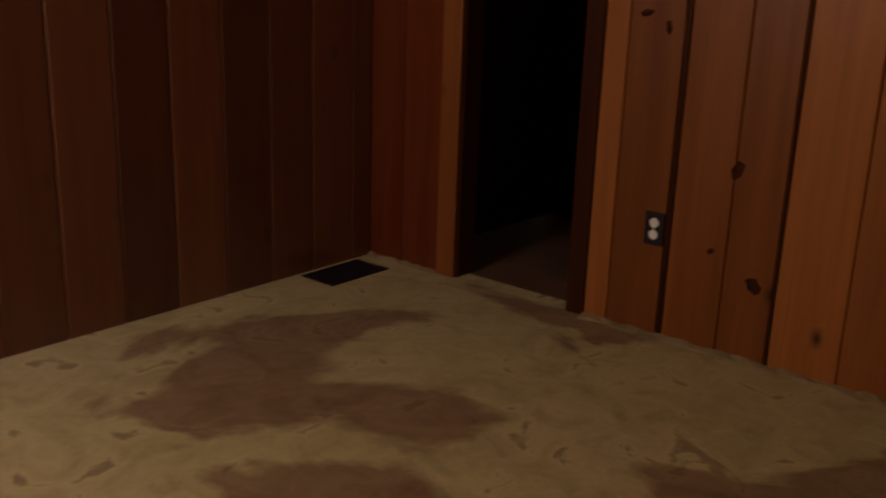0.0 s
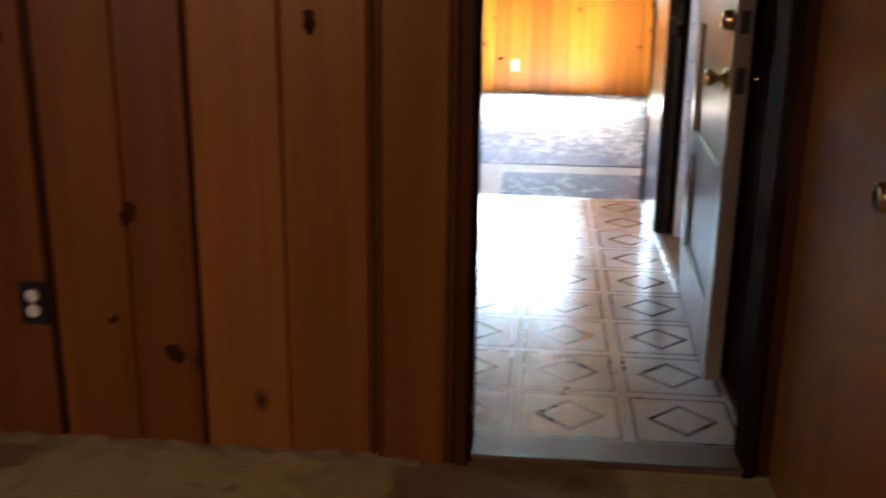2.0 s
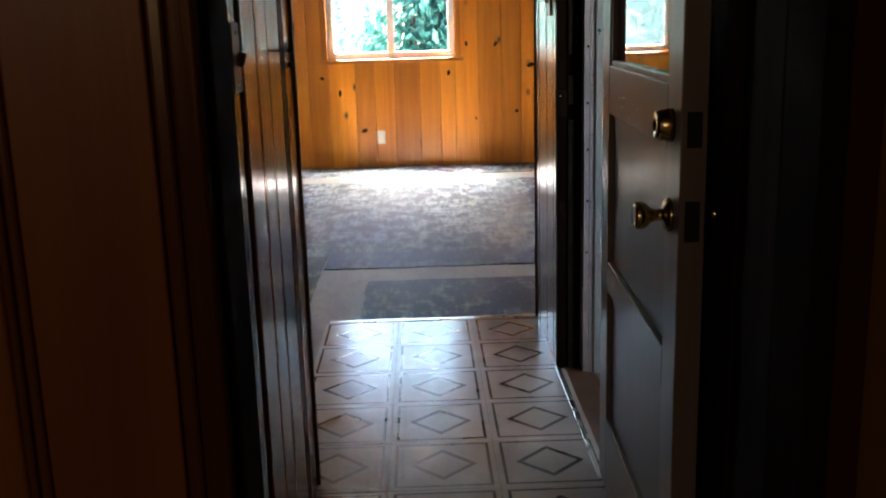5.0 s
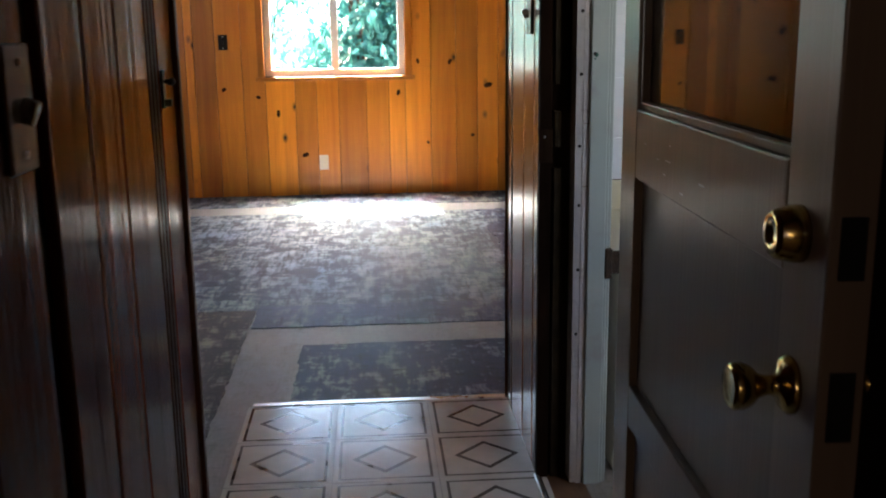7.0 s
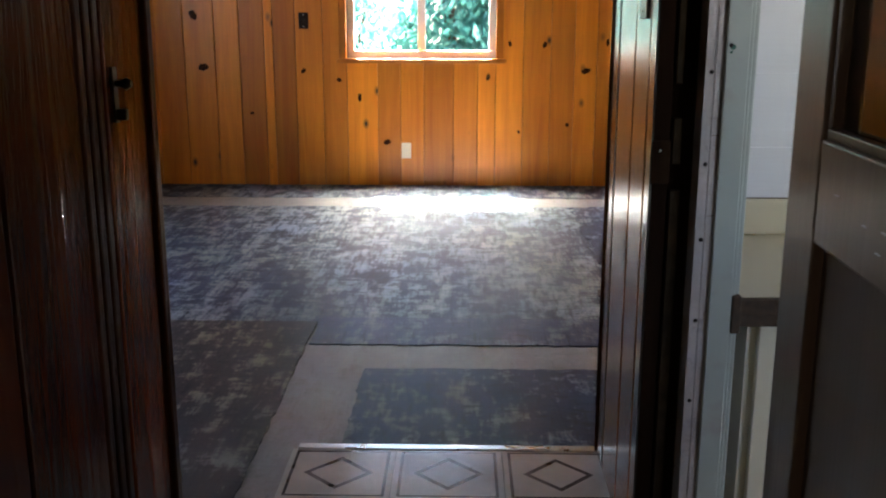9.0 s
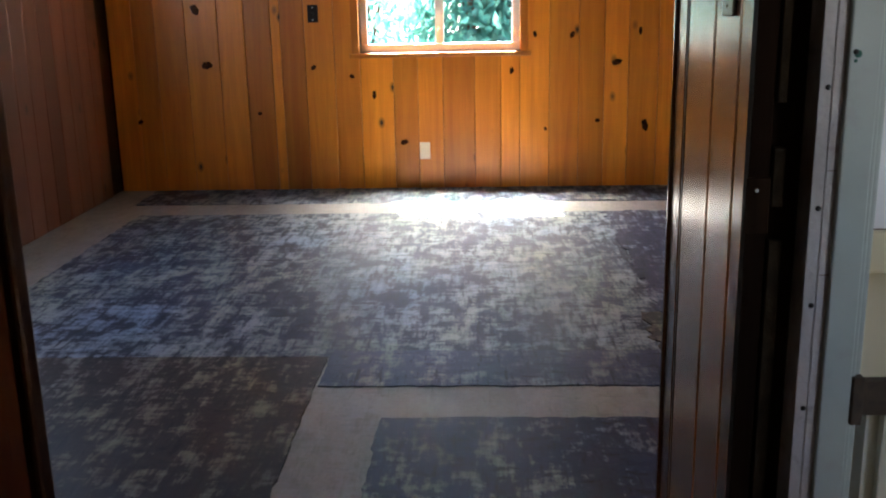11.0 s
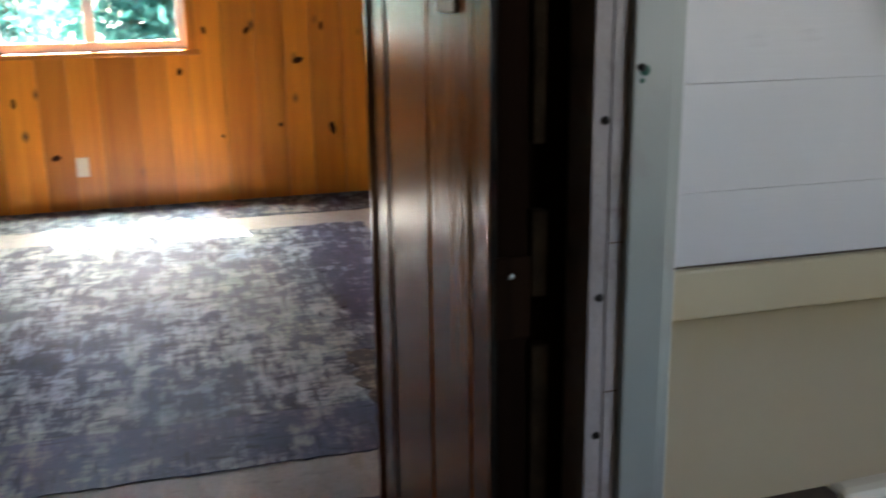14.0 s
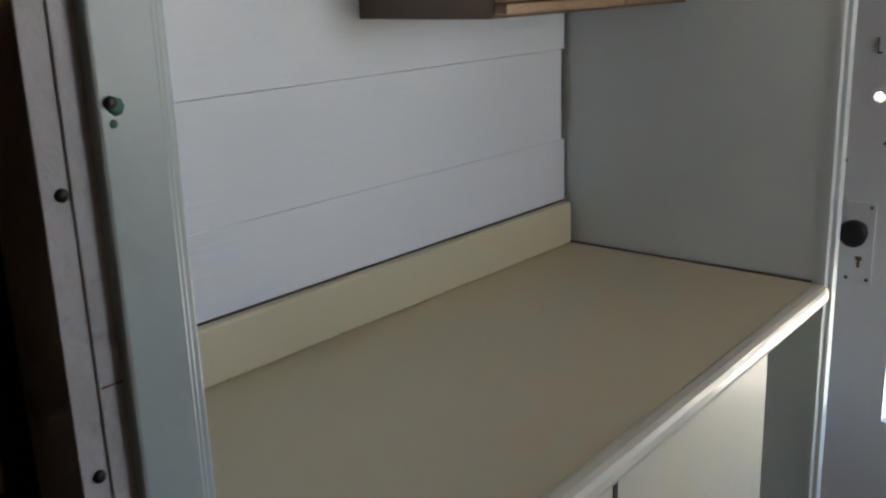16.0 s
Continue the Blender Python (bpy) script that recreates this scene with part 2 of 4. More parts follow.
PINE = pine("knotty_pine", (0.84, 0.315, 0.020), (0.58, 0.165, 0.009), 0.42, coat=0.15)
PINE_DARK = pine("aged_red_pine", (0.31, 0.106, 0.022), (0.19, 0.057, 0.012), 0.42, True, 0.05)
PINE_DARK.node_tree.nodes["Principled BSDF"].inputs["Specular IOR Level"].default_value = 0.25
# Shaded copy of the pine: darker and purpler, for the dim west walls.
PINE_WEST_SHADED = pine("shaded_west_pine", (0.19, 0.068, 0.034), (0.125, 0.042, 0.022), 0.40, True, 0.35)
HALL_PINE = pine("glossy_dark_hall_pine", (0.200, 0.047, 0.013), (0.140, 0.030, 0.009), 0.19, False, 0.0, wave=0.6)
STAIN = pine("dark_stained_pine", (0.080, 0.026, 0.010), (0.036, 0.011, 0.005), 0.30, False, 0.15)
# Rough jamb wood, also painted on boards, grooves and gaps lying in shade.
DARK_WOOD_AND_SHADE = pine("rough_dark_wood_and_shade", (0.030, 0.015, 0.008), (0.010, 0.005, 0.003), 0.85, False, 0.0)
DARK_WOOD_AND_SHADE.node_tree.nodes["Principled BSDF"].inputs["Specular IOR Level"].default_value = 0.05
VENEER = pine("veneer_brown", (0.25, 0.108, 0.028), (0.18, 0.075, 0.020), 0.34, False, 0.1)
BROWN_PINE = pine("brown_varnished_pine", (0.170, 0.056, 0.014), (0.125, 0.038, 0.009), 0.24, False, 0.0, wave=0.15)
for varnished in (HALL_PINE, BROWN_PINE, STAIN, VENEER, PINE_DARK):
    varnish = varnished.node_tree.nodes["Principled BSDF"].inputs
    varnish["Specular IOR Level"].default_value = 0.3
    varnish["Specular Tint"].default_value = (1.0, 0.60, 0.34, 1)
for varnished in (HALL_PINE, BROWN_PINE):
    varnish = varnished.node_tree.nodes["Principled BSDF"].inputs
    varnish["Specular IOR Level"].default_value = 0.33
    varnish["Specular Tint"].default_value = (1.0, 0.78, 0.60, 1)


def grain_gloss(m, rough, amount, level):
    """Brushed varnish: its gloss spreads sideways across the upright grain."""
    ns, ls = m.node_tree.nodes, m.node_tree.links
    b = ns["Principled BSDF"]
    t = ns.new("ShaderNodeTangent")
    t.direction_type, t.axis = "RADIAL", "Z"
    ls.new(t.outputs[0], b.inputs["Tangent"])
    b.inputs["Roughness"].default_value = rough
    b.inputs["Anisotropic"].default_value = amount
    b.inputs["Specular IOR Level"].default_value = level


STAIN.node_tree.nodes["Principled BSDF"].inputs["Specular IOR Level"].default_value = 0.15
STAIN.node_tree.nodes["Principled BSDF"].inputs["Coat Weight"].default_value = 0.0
TILE = vinyl_tile()
GLASS = glass("window_glass")
FLOOR_A = glue_floor("plywood_adhesive")
FLOOR_BLUE = worn_floor("torn_backing_grey", (0.011, 0.017, 0.038), (0.046, 0.062, 0.104), (0.25, 0.280, 0.300), 0.54)
FLOOR_DARK = worn_floor("torn_backing_blue", (0.013, 0.015, 0.046), (0.026, 0.030, 0.075), (0.27, 0.29, 0.32), 0.16)
FLOOR_SMOOTH = worn_floor("torn_backing_smooth_blue", (0.030, 0.038, 0.082), (0.050, 0.060, 0.115), (0.19, 0.205, 0.23), 0.22)
FLOOR_BROWN = worn_floor("torn_backing_brown", (0.018, 0.009, 0.009), (0.036, 0.021, 0.018), (0.22, 0.20, 0.15), 0.08)
FLOOR_TAN = worn_floor("bare_boards_tan", (0.24, 0.222, 0.205), (0.31, 0.288, 0.265), (0.19, 0.172, 0.155), 0.10, tint=0.2, dashes=0.22)
WHITE = plain("white_siding_paint", (0.74, 0.74, 0.76), 0.5, dirt=None, vary=0.03, scale=3, relief=0.25)


def siding(name, color):
    """White paint over sawn boards: long raised grain and faint brush mottling."""
    m, ns, ls, b = material(name, 0.45)
    v = coords(ns, ls, (1, 1, 1), 5.0)
    mp = ns.new("ShaderNodeMapping")
    mp.inputs["Scale"].default_value = (5.0, 70.0, 70.0)
    ls.new(v, mp.inputs["Vector"])
    g = node(ns, "ShaderNodeTexNoise", Scale=1.0, Detail=4.0, Distortion=0.8)
    ls.new(mp.outputs[0], g.inputs["Vector"])
    n = node(ns, "ShaderNodeTexNoise", Scale=3.5, Detail=5.0)
    ls.new(v, n.inputs["Vector"])
    r = ramp(ns, [(0.3, tuple(c * 0.95 for c in color)), (0.7, color)])
    ls.new(n.outputs["Fac"], r.inputs["Fac"])
    ls.new(r.outputs["Color"], b.inputs["Base Color"])
    bump(ns, ls, b, g.outputs["Fac"], 0.3, 0.003)
    return m


PLANK = siding("white_painted_siding", (0.72, 0.725, 0.76))
GREYBLUE = plain("pale_blue_grey_paint", (0.60, 0.635, 0.63), 0.5, vary=0.05, scale=2.0)
TRIM = plain("pale_green_white_paint", (0.35, 0.39, 0.375), 0.42, vary=0.05, scale=4, coat=0.05, dirt=(0.30, 0.27, 0.27))
WORN = plain("worn_white_paint", (0.44, 0.40, 0.40), 0.6, vary=0.18, scale=9, relief=0.4, dirt=(0.14, 0.10, 0.09))
LAMINATE = plain("cream_laminate", (0.60, 0.535, 0.37), 0.38, vary=0.03, scale=3, relief=0.03)
NOSE = plain("cream_laminate_edge", (0.66, 0.63, 0.52), 0.3, vary=0.03, scale=3, relief=0.02)
CREAM = plain("cream_cabinet_paint", (0.60, 0.57, 0.47), 0.45, vary=0.05, scale=3)
BROWN = plain("brown_cabinet_side", (0.135, 0.085, 0.055), 0.5, vary=0.08, scale=3)
OAK = pine("oak_rail", (0.42, 0.27, 0.16), (0.26, 0.15, 0.085), 0.45, False, 0.1)
CHIP = plain("dark_chipboard", (0.050, 0.030, 0.018), 0.8, vary=0.35, scale=60, relief=0.6)
DOORPAINT = pine("grey_brown_door_paint", (0.180, 0.126, 0.088), (0.145, 0.100, 0.068), 0.30, False, 0.04)
grain_gloss(DOORPAINT, 0.34, 0.6, 0.26)
BRASS = plain("aged_brass", (0.50, 0.36, 0.14), 0.18, 1.0, 0.15, 12, 0.05)
BLACK = plain("black_iron", (0.012, 0.011, 0.010), 0.45, 0.3)
IVORY = plain("ivory_plastic", (0.72, 0.66, 0.52), 0.35, vary=0.03)
BROWNPLATE = plain("brown_plastic", (0.020, 0.013, 0.010), 0.5)
BROWNPLATE.node_tree.nodes["Principled BSDF"].inputs["Specular IOR Level"].default_value = 0.15
CHROME = plain("worn_metal", (0.62, 0.62, 0.60), 0.28, 1.0)
BRONZE = plain("dull_bronze", (0.12, 0.095, 0.07), 0.35, 0.8)
CRUST = plain("yellow_adhesive", (0.28, 0.20, 0.085), 0.8, vary=0.25, scale=20, relief=0.6)
GREEN = plain("green_floor_paint", (0.010, 0.085, 0.060), 0.5, vary=0.2, scale=5, relief=0.2)
GRAVEL = plain("pale_gravel", (0.24, 0.23, 0.21), 0.9, vary=0.2, scale=3, relief=0.5)
LEAF = plain("leaf_green", (0.050, 0.160, 0.130), 0.7, vary=0.4, scale=4)
leaf_nodes, leaf_links = LEAF.node_tree.nodes, LEAF.node_tree.links
leaf_glow = leaf_nodes.new("ShaderNodeBsdfTranslucent")
leaf_glow.inputs["Color"].default_value = (0.100, 0.340, 0.290, 1)
leaf_mix = leaf_nodes.new("ShaderNodeMixShader")
leaf_mix.inputs[0].default_value = 0.45
leaf_links.new(leaf_nodes["Principled BSDF"].outputs[0], leaf_mix.inputs[1])
leaf_links.new(leaf_glow.outputs[0], leaf_mix.inputs[2])
leaf_links.new(leaf_mix.outputs[0], leaf_nodes["Material Output"].inputs["Surface"])
BARK = plain("bark_brown", (0.07, 0.05, 0.035), 0.9, vary=0.3, scale=12, relief=0.6)
RAW = plain("raw_split_wood", (0.026, 0.017, 0.010), 0.85, vary=0.3, scale=25, relief=0.4)
KNOT = plain("pine_knot", (0.040, 0.012, 0.004), 0.9, vary=0.6, scale=40)
for dull in (RAW, KNOT):
    dull.node_tree.nodes["Principled BSDF"].inputs["Specular IOR Level"].default_value = 0.06
CEIL = plain("unseen_ceiling_brown", (0.20, 0.12, 0.065), 0.7, vary=0.12)
FRAMEWHITE = plain("white_window_paint", (0.80, 0.80, 0.78), 0.4, vary=0.04)
SUBWOOD = plain("sill_wood", (0.13, 0.065, 0.032), 0.5, vary=0.3, scale=10, relief=0.3)


# ---------------------------------------------------------------- builders
def mesh_of(name, bm, mat):
    me = bpy.data.meshes.new(name)
    bm.to_mesh(me)
    bm.free()
    if mat:
        me.materials.append(mat)
    return me


def part(name, bm, mat, parent=None, label=""):
    ob = new(name, mesh_of(name, bm, mat))
    if parent:
        ob.parent = parent
    return tagged(ob, label)


def thing(name, label, category, at=(0, 0, 0), group=""):
    ob = new(name)
    ob.location = at
    ob.empty_display_size = 0.1
    return tagged(ob, label, category, group)


def structure(name, bm, mat, label, category):
    return tagged(part(name, bm, mat), label, category, "", "structure")


def box(bm, x0, x1, y0, y1, z0, z1, bev=0.0, seg=2):
    r = bmesh.ops.create_cube(bm, size=1.0)
    for v in r["verts"]:
        v.co = Vector(((x0 + x1) / 2 + v.co.x * (x1 - x0), (y0 + y1) / 2 + v.co.y * (y1 - y0), (z0 + z1) / 2 + v.co.z * (z1 - z0)))
    if bev:
        es = list({e for v in r["verts"] for e in v.link_edges})
        bmesh.ops.bevel(bm, geom=es, offset=bev, segments=seg, affect="EDGES", profile=0.5)
    return bm


def boxes(*rows, bev=0.0):
    bm = bmesh.new()
    for r in rows:
        box(bm, *r, bev=bev)
    return bm


def lathe(profile, steps=24):
    """A turned body round z from (radius, height) pairs."""
    bm = bmesh.new()
    rings = []
    for r, z in profile:
        rings.append([bm.verts.new((max(r, 1e-4) * math.cos(2 * math.pi * i / steps), max(r, 1e-4) * math.sin(2 * math.pi * i / steps), z)) for i in range(steps)])
    for a, b2 in zip(rings, rings[1:]):
        for i in range(steps):
            f = bm.faces.new((a[i], a[(i + 1) % steps], b2[(i + 1) % steps], b2[i]))
            f.smooth = True
    bm.faces.new(rings[0][::-1])
    bm.faces.new(rings[-1])
    bmesh.ops.recalc_face_normals(bm, faces=bm.faces)
    return bm


def moved(bm, m):
    bmesh.ops.transform(bm, matrix=m, verts=bm.verts)
    return bm


def board_mesh(w, d, z0, z1, c=0.006):
    """One upright board with rounded long edges: width along +x from 0, front at -y."""
    c = min(c, w * 0.35, d * 0.8)
    arc = [math.pi / 2 * i / 3 for i in range(4)]
    sec = [(0, 0)] + [(c - c * math.cos(a), -d + c - c * math.sin(a)) for a in arc] + [(w - c + c * math.sin(a), -d + c - c * math.cos(a)) for a in arc] + [(w, 0)]
    vs = [(x, y, z0) for x, y in sec] + [(x, y, z1) for x, y in sec]
    n = len(sec)
    fs = [(i, (i + 1) % n, (i + 1) % n + n, i + n) for i in range(n)] + [tuple(range(n))[::-1], tuple(range(n, 2 * n))]
    me = bpy.data.meshes.new("board")
    me.from_pydata(vs, [], fs)
    me.update()
    bm = bmesh.new()
    bm.from_mesh(me)
    bpy.data.meshes.remove(me)
    bmesh.ops.recalc_face_normals(bm, faces=bm.faces)
    return bm


def boarding(parent, m, cuts, z0, z1, mat, holes=(), d=0.016, gap=0.002):
    """Upright boards between the cuts along the local x of pose m, which carries the wall's face. holes: (x0, x1, z0, z1)."""
    for a, b2 in zip(cuts, cuts[1:]):
        spans = [(z0, z1)]
        for h0, h1, hz0, hz1 in holes:
            if a < h1 - 0.01 and b2 > h0 + 0.01:
                spans = [s for s in ((z0, hz0), (hz1, z1)) if s[1] - s[0] > 0.03]
        for s0, s1 in spans:
            bm = board_mesh(b2 - a - gap, d, s0, s1)
            # Narrow strips stand for shaded mouldings, so they take the dark stain.
            ob = part("board", moved(bm, Matrix.Translation((a + gap / 2, 0, 0))), STAIN if b2 - a < 0.03 else mat, parent)
            ob.matrix_basis = m
    return parent


# ---------------------------------------------------------------- large structure
H = 2.35
# room B: north wall with its window
WX0, WX1, WZ0, WZ1 = -1.259, -0.19, 0.921, 2.04
north = structure("wall_north", boxes((-3.1, WX0, 4.50, 4.60, 0, H), (WX1, 1.9, 4.50, 4.60, 0, H), (WX0, WX1, 4.50, 4.60, 0, WZ0), (WX0, WX1, 4.50, 4.60, WZ1, H)),
                  STAIN, "wall of upright amber knotty pine boards round a window", "wall")
cuts_b = [-2.95, -2.784, -2.634, -2.427, -2.206, -2.028, -1.85, -1.786, -1.626, -1.43, -1.234, -1.038, -0.874, -0.706, -0.492, -0.318, -0.157, 0.007, 0.203, 0.37, 0.53, 0.726, 0.922, 1.108, 1.297, 1.475, 1.671, 1.885]
cuts_b = sorted([c for c in cuts_b if abs(c - WX0) > 0.05 and abs(c - WX1) > 0.05] + [WX0, WX1])
boarding(north, pose(0, 4.50, 0), cuts_b, 0.0, H - 0.01, PINE, [(WX0, WX1, WZ0 - 0.02, WZ1 + 0.02)])
west_b = structure("wall_west", boxes((-3.1, -2.967, -1.6, 1.5, 0, H), (-3.1, -2.967, 2.7, 4.50, 0, H), (-3.1, -2.967, 1.5, 2.7, 0, 0.95), (-3.1, -2.967, 1.5, 2.7, 2.05, H)), STAIN, "side wall of upright pine boards, colour darkened for shade", "wall")
# Boards are darkened in colour because little light reaches this wall.
boarding(west_b, pose(-2.966, 0, 0, 0, 0, 90), [-1.3 + 0.175 * i for i in range(33) if -1.3 + 0.175 * i < 4.49], 0.0, H - 0.01, PINE_WEST_SHADED, [(1.5, 2.7, 0.95, 2.05)])
structure("wall_east", boxes((1.9, 2.0, 0.03, 4.64, 0, H)), PINE, "plain pine side wall of the far room", "wall")
# wall between room B and the porch, and its end seen from the hall
structure("wall_porch_north", boxes((-0.02, 1.96, 0.002, 0.05, -0.4, H)), WHITE, "white wooden wall between porch and room", "wall")
# hall
left = structure("wall_hall_left", boxes((-0.93, -0.818, -2.77, -1.475, 0, H), (-3.1, -0.93, -1.60, -1.475, 0, H)), STAIN, "dark varnished pine hall wall", "wall")
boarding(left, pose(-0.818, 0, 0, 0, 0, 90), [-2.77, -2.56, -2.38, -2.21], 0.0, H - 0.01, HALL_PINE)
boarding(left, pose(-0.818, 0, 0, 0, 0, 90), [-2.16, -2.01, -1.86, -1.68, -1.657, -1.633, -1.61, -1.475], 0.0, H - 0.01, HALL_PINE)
# Near-black backing strip paints the shade at the bottom of this recess.
part("groove", boxes((-0.8178, -0.814, -2.21, -2.16, 0, H - 0.01)), DARK_WOOD_AND_SHADE, left, "near-black strip that paints the shade in a deep groove")
right = structure("wall_hall_right", boxes((0.035, 0.10, -2.77, -1.49, 0, H)), STAIN, "hall wall behind an open door, boards coloured near-black for shade", "wall")
# These boards are near-black to paint the shade behind the open door.
boarding(right, pose(0.035, 0, 0, 0, 0, -90), [1.49, 1.68, 1.86, 2.05, 2.22, 2.40, 2.58, 2.77], 0.0, H - 0.01, DARK_WOOD_AND_SHADE)
strip = structure("wall_hall_strip", boxes((-0.012, 0.10, -0.60, 0.0, 0, H), (-0.012, 0.10, -1.49, -0.60, 2.06, H)), STAIN, "narrow varnished pine wall beside the porch doorway", "wall")
boarding(strip, pose(-0.012, 0, 0, 0, 0, -90), [-0.05, -0.005, 0.100, 0.120, 0.347, 0.525, 0.60], 0.0, H - 0.01, BROWN_PINE)
# room A
nA = structure("wall_room_a_north", boxes((-3.22, -2.64, -2.87, -2.77, 0, H), (-2.12, -0.74, -2.87, -2.77, 0, H), (-2.64, -2.12, -2.87, -2.77, 2.05, H), (-0.74, -0.02, -2.87, -2.77, 2.05, H), (-0.02, 0.7, -2.87, -2.77, 0, H)),
               STAIN, "pine board wall with a dark closet opening and a hall doorway", "wall")
# Boards left of the closet take darker hall pine to paint the corner's shade.
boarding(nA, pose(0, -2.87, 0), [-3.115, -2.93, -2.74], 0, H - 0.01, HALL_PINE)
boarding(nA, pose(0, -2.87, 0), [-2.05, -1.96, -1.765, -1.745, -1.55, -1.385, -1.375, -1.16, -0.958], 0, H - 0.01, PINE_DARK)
wA = structure("wall_room_a_west", boxes((-3.22, -3.117, -7.3, -2.77, 0, H)), STAIN, "pine board wall above a floor vent", "wall")
# The same darkened copy carries the dimness of this wall.
boarding(wA, pose(-3.117, 0, 0, 0, 0, 90), [-7.2 + 0.21 * i for i in range(22) if -7.2 + 0.21 * i < -2.8] + [-2.89], 0, H - 0.01, PINE_WEST_SHADED)
structure("wall_room_a_south", boxes((-3.22, -3.03, -7.3, -7.2, 0, H), (-2.61, -2.5, -7.3, -7.2, 0, H), (-1.8, 0.7, -7.3, -7.2, 0, H), (-3.03, -2.61, -7.3, -7.2, 0, 1.45), (-3.03, -2.61, -7.3, -7.2, 2.05, H), (-2.5, -1.8, -7.3, -7.2, 0, 1.3), (-2.5, -1.8, -7.3, -7.2, 2.0, H)), PINE_DARK, "unseen pine wall with openings for two added lamps", "wall")
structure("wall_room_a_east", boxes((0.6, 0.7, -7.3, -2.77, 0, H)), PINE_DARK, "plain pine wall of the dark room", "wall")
# Unseen boards that keep the sky out behind the two added lamps.
structure("window_2", boxes((-3.03, -2.61, -7.29, -7.27, 1.45, 2.05)), FRAMEWHITE, "unseen board behind the cool fill lamp", "window")
structure("window_3", boxes((-2.5, -1.8, -7.29, -7.27, 1.3, 2.0)), FRAMEWHITE, "unseen board behind the amber fill lamp", "window")
# closet: its unlit darkness is put into dark wall and floor colours
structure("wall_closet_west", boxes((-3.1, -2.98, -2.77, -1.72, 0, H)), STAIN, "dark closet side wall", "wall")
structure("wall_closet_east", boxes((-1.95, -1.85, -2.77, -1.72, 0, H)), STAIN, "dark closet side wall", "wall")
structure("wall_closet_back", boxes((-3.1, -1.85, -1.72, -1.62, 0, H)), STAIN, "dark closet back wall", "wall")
# porch
structure("wall_porch_east", boxes((1.86, 1.96, -2.3, -1.36, -0.4, H), (1.86, 1.96, -1.36, -0.50, 1.72, H), (1.86, 1.96, -0.50, 0.0, -0.4, H)), GREYBLUE, "pale painted porch wall round the outer door", "wall")
# Unseen wall, its distance and opening chosen to shape the porch light.
structure("wall_porch_south", boxes((0.10, 1.0, -2.3, -2.2, -0.4, H), (1.7, 1.96, -2.3, -2.2, -0.4, H), (1.0, 1.7, -2.3, -2.2, -0.4, 0.95), (1.0, 1.7, -2.3, -2.2, 1.75, H)), WHITE, "unseen porch wall with an opening for the lamp", "wall")
structure("wall_porch_west", boxes((0.10, 0.14, -2.3, -1.49, -0.4, H), (0.10, 0.14, -0.60, 0.0, -0.4, H), (0.10, 0.14, -1.49, -0.60, 2.06, H), (0.10, 0.14, -1.49, -0.60, -0.4, -0.31)), WHITE, "white painted porch side of the hall wall", "wall")
# ceilings, unseen and coloured dark brown to cut the bounced light
structure("ceiling", boxes((-3.25, 2.35, -7.35, 4.70, H, H + 0.1)), CEIL, "unseen ceiling coloured brown to cut bounced light", "ceiling")

# floors
structure("floor_room_a", boxes((-3.22, 0.7, -7.3, -2.80, -0.08, 0.0)), FLOOR_A, "bare plywood floor smeared with dried yellow adhesive", "floor")
# Closet floor is coloured darker so that its opening stays in shade.
structure("floor_closet", boxes((-3.1, -1.85, -2.80, -1.6, -0.08, -0.001)), SUBWOOD, "bare closet floor coloured dark for shade", "floor")
floor_b = structure("floor_room_b", boxes((-3.1, 2.0, -1.6, 4.64, -0.08, 0.0)), FLOOR_TAN, "old tan board floor with torn lino backing", "floor")
hall_floor = structure("floor_hall", boxes((-0.92, 0.12, -2.80, -1.6, -0.08, 0.001), (-0.02, 0.10, -1.6, 0.0, -0.08, 0.001)), SUBWOOD, "wooden floor under vinyl tiles", "floor")
structure("floor_porch", boxes((0.10, 1.96, -2.3, 0.0, -0.42, -0.30)), GREEN, "green painted porch floor", "floor")


def sheet(name, x0, x1, y0, y1, mat, label, top=0.003, rag=0.010, seed=1):
    """A torn sheet: a thin slab whose outline wanders by rag."""
    rnd = random.Random(seed)
    ring = []
    for (ax, ay), (bx, by) in (((x0, y0), (x1, y0)), ((x1, y0), (x1, y1)), ((x1, y1), (x0, y1)), ((x0, y1), (x0, y0))):
        n = max(2, int(math.hypot(bx - ax, by - ay) / max(0.035, rag * 1.4)))
        for i in range(n):
            f = i / n
            ring.append((ax + (bx - ax) * f + rnd.uniform(-rag, rag), ay + (by - ay) * f + rnd.uniform(-rag, rag)))
    bm = bmesh.new()
    up = [bm.verts.new((x, y, top)) for x, y in ring]
    low = [bm.verts.new((x, y, 0.0)) for x, y in ring]
    bm.faces.new(up)
    for i in range(len(ring)):
        k = (i + 1) % len(ring)
        bm.faces.new((low[i], low[k], up[k], up[i]))
    bmesh.ops.triangulate(bm, faces=[f for f in bm.faces if len(f.verts) > 4])
    return part(name, bm, mat, floor_b, label)


sheet("backing_sheet", -2.56, 0.65, 1.215, 3.67, FLOOR_BLUE, "torn grey lino backing", 0.002, 0.008, seed=2)
sheet("backing_sheet", -1.01, 0.65, 0.93, 1.27, FLOOR_SMOOTH, "smooth blue lino backing", 0.0036, 0.005, 3)
sheet("backing_sheet", -0.775, 1.3, 0.04, 0.675, FLOOR_DARK, "dark blue lino backing", rag=0.006, seed=4)
sheet("backing_sheet", -2.56, -1.02, -1.4, 1.215, FLOOR_BROWN, "brown lino backing", 0.003, 0.006, 5)
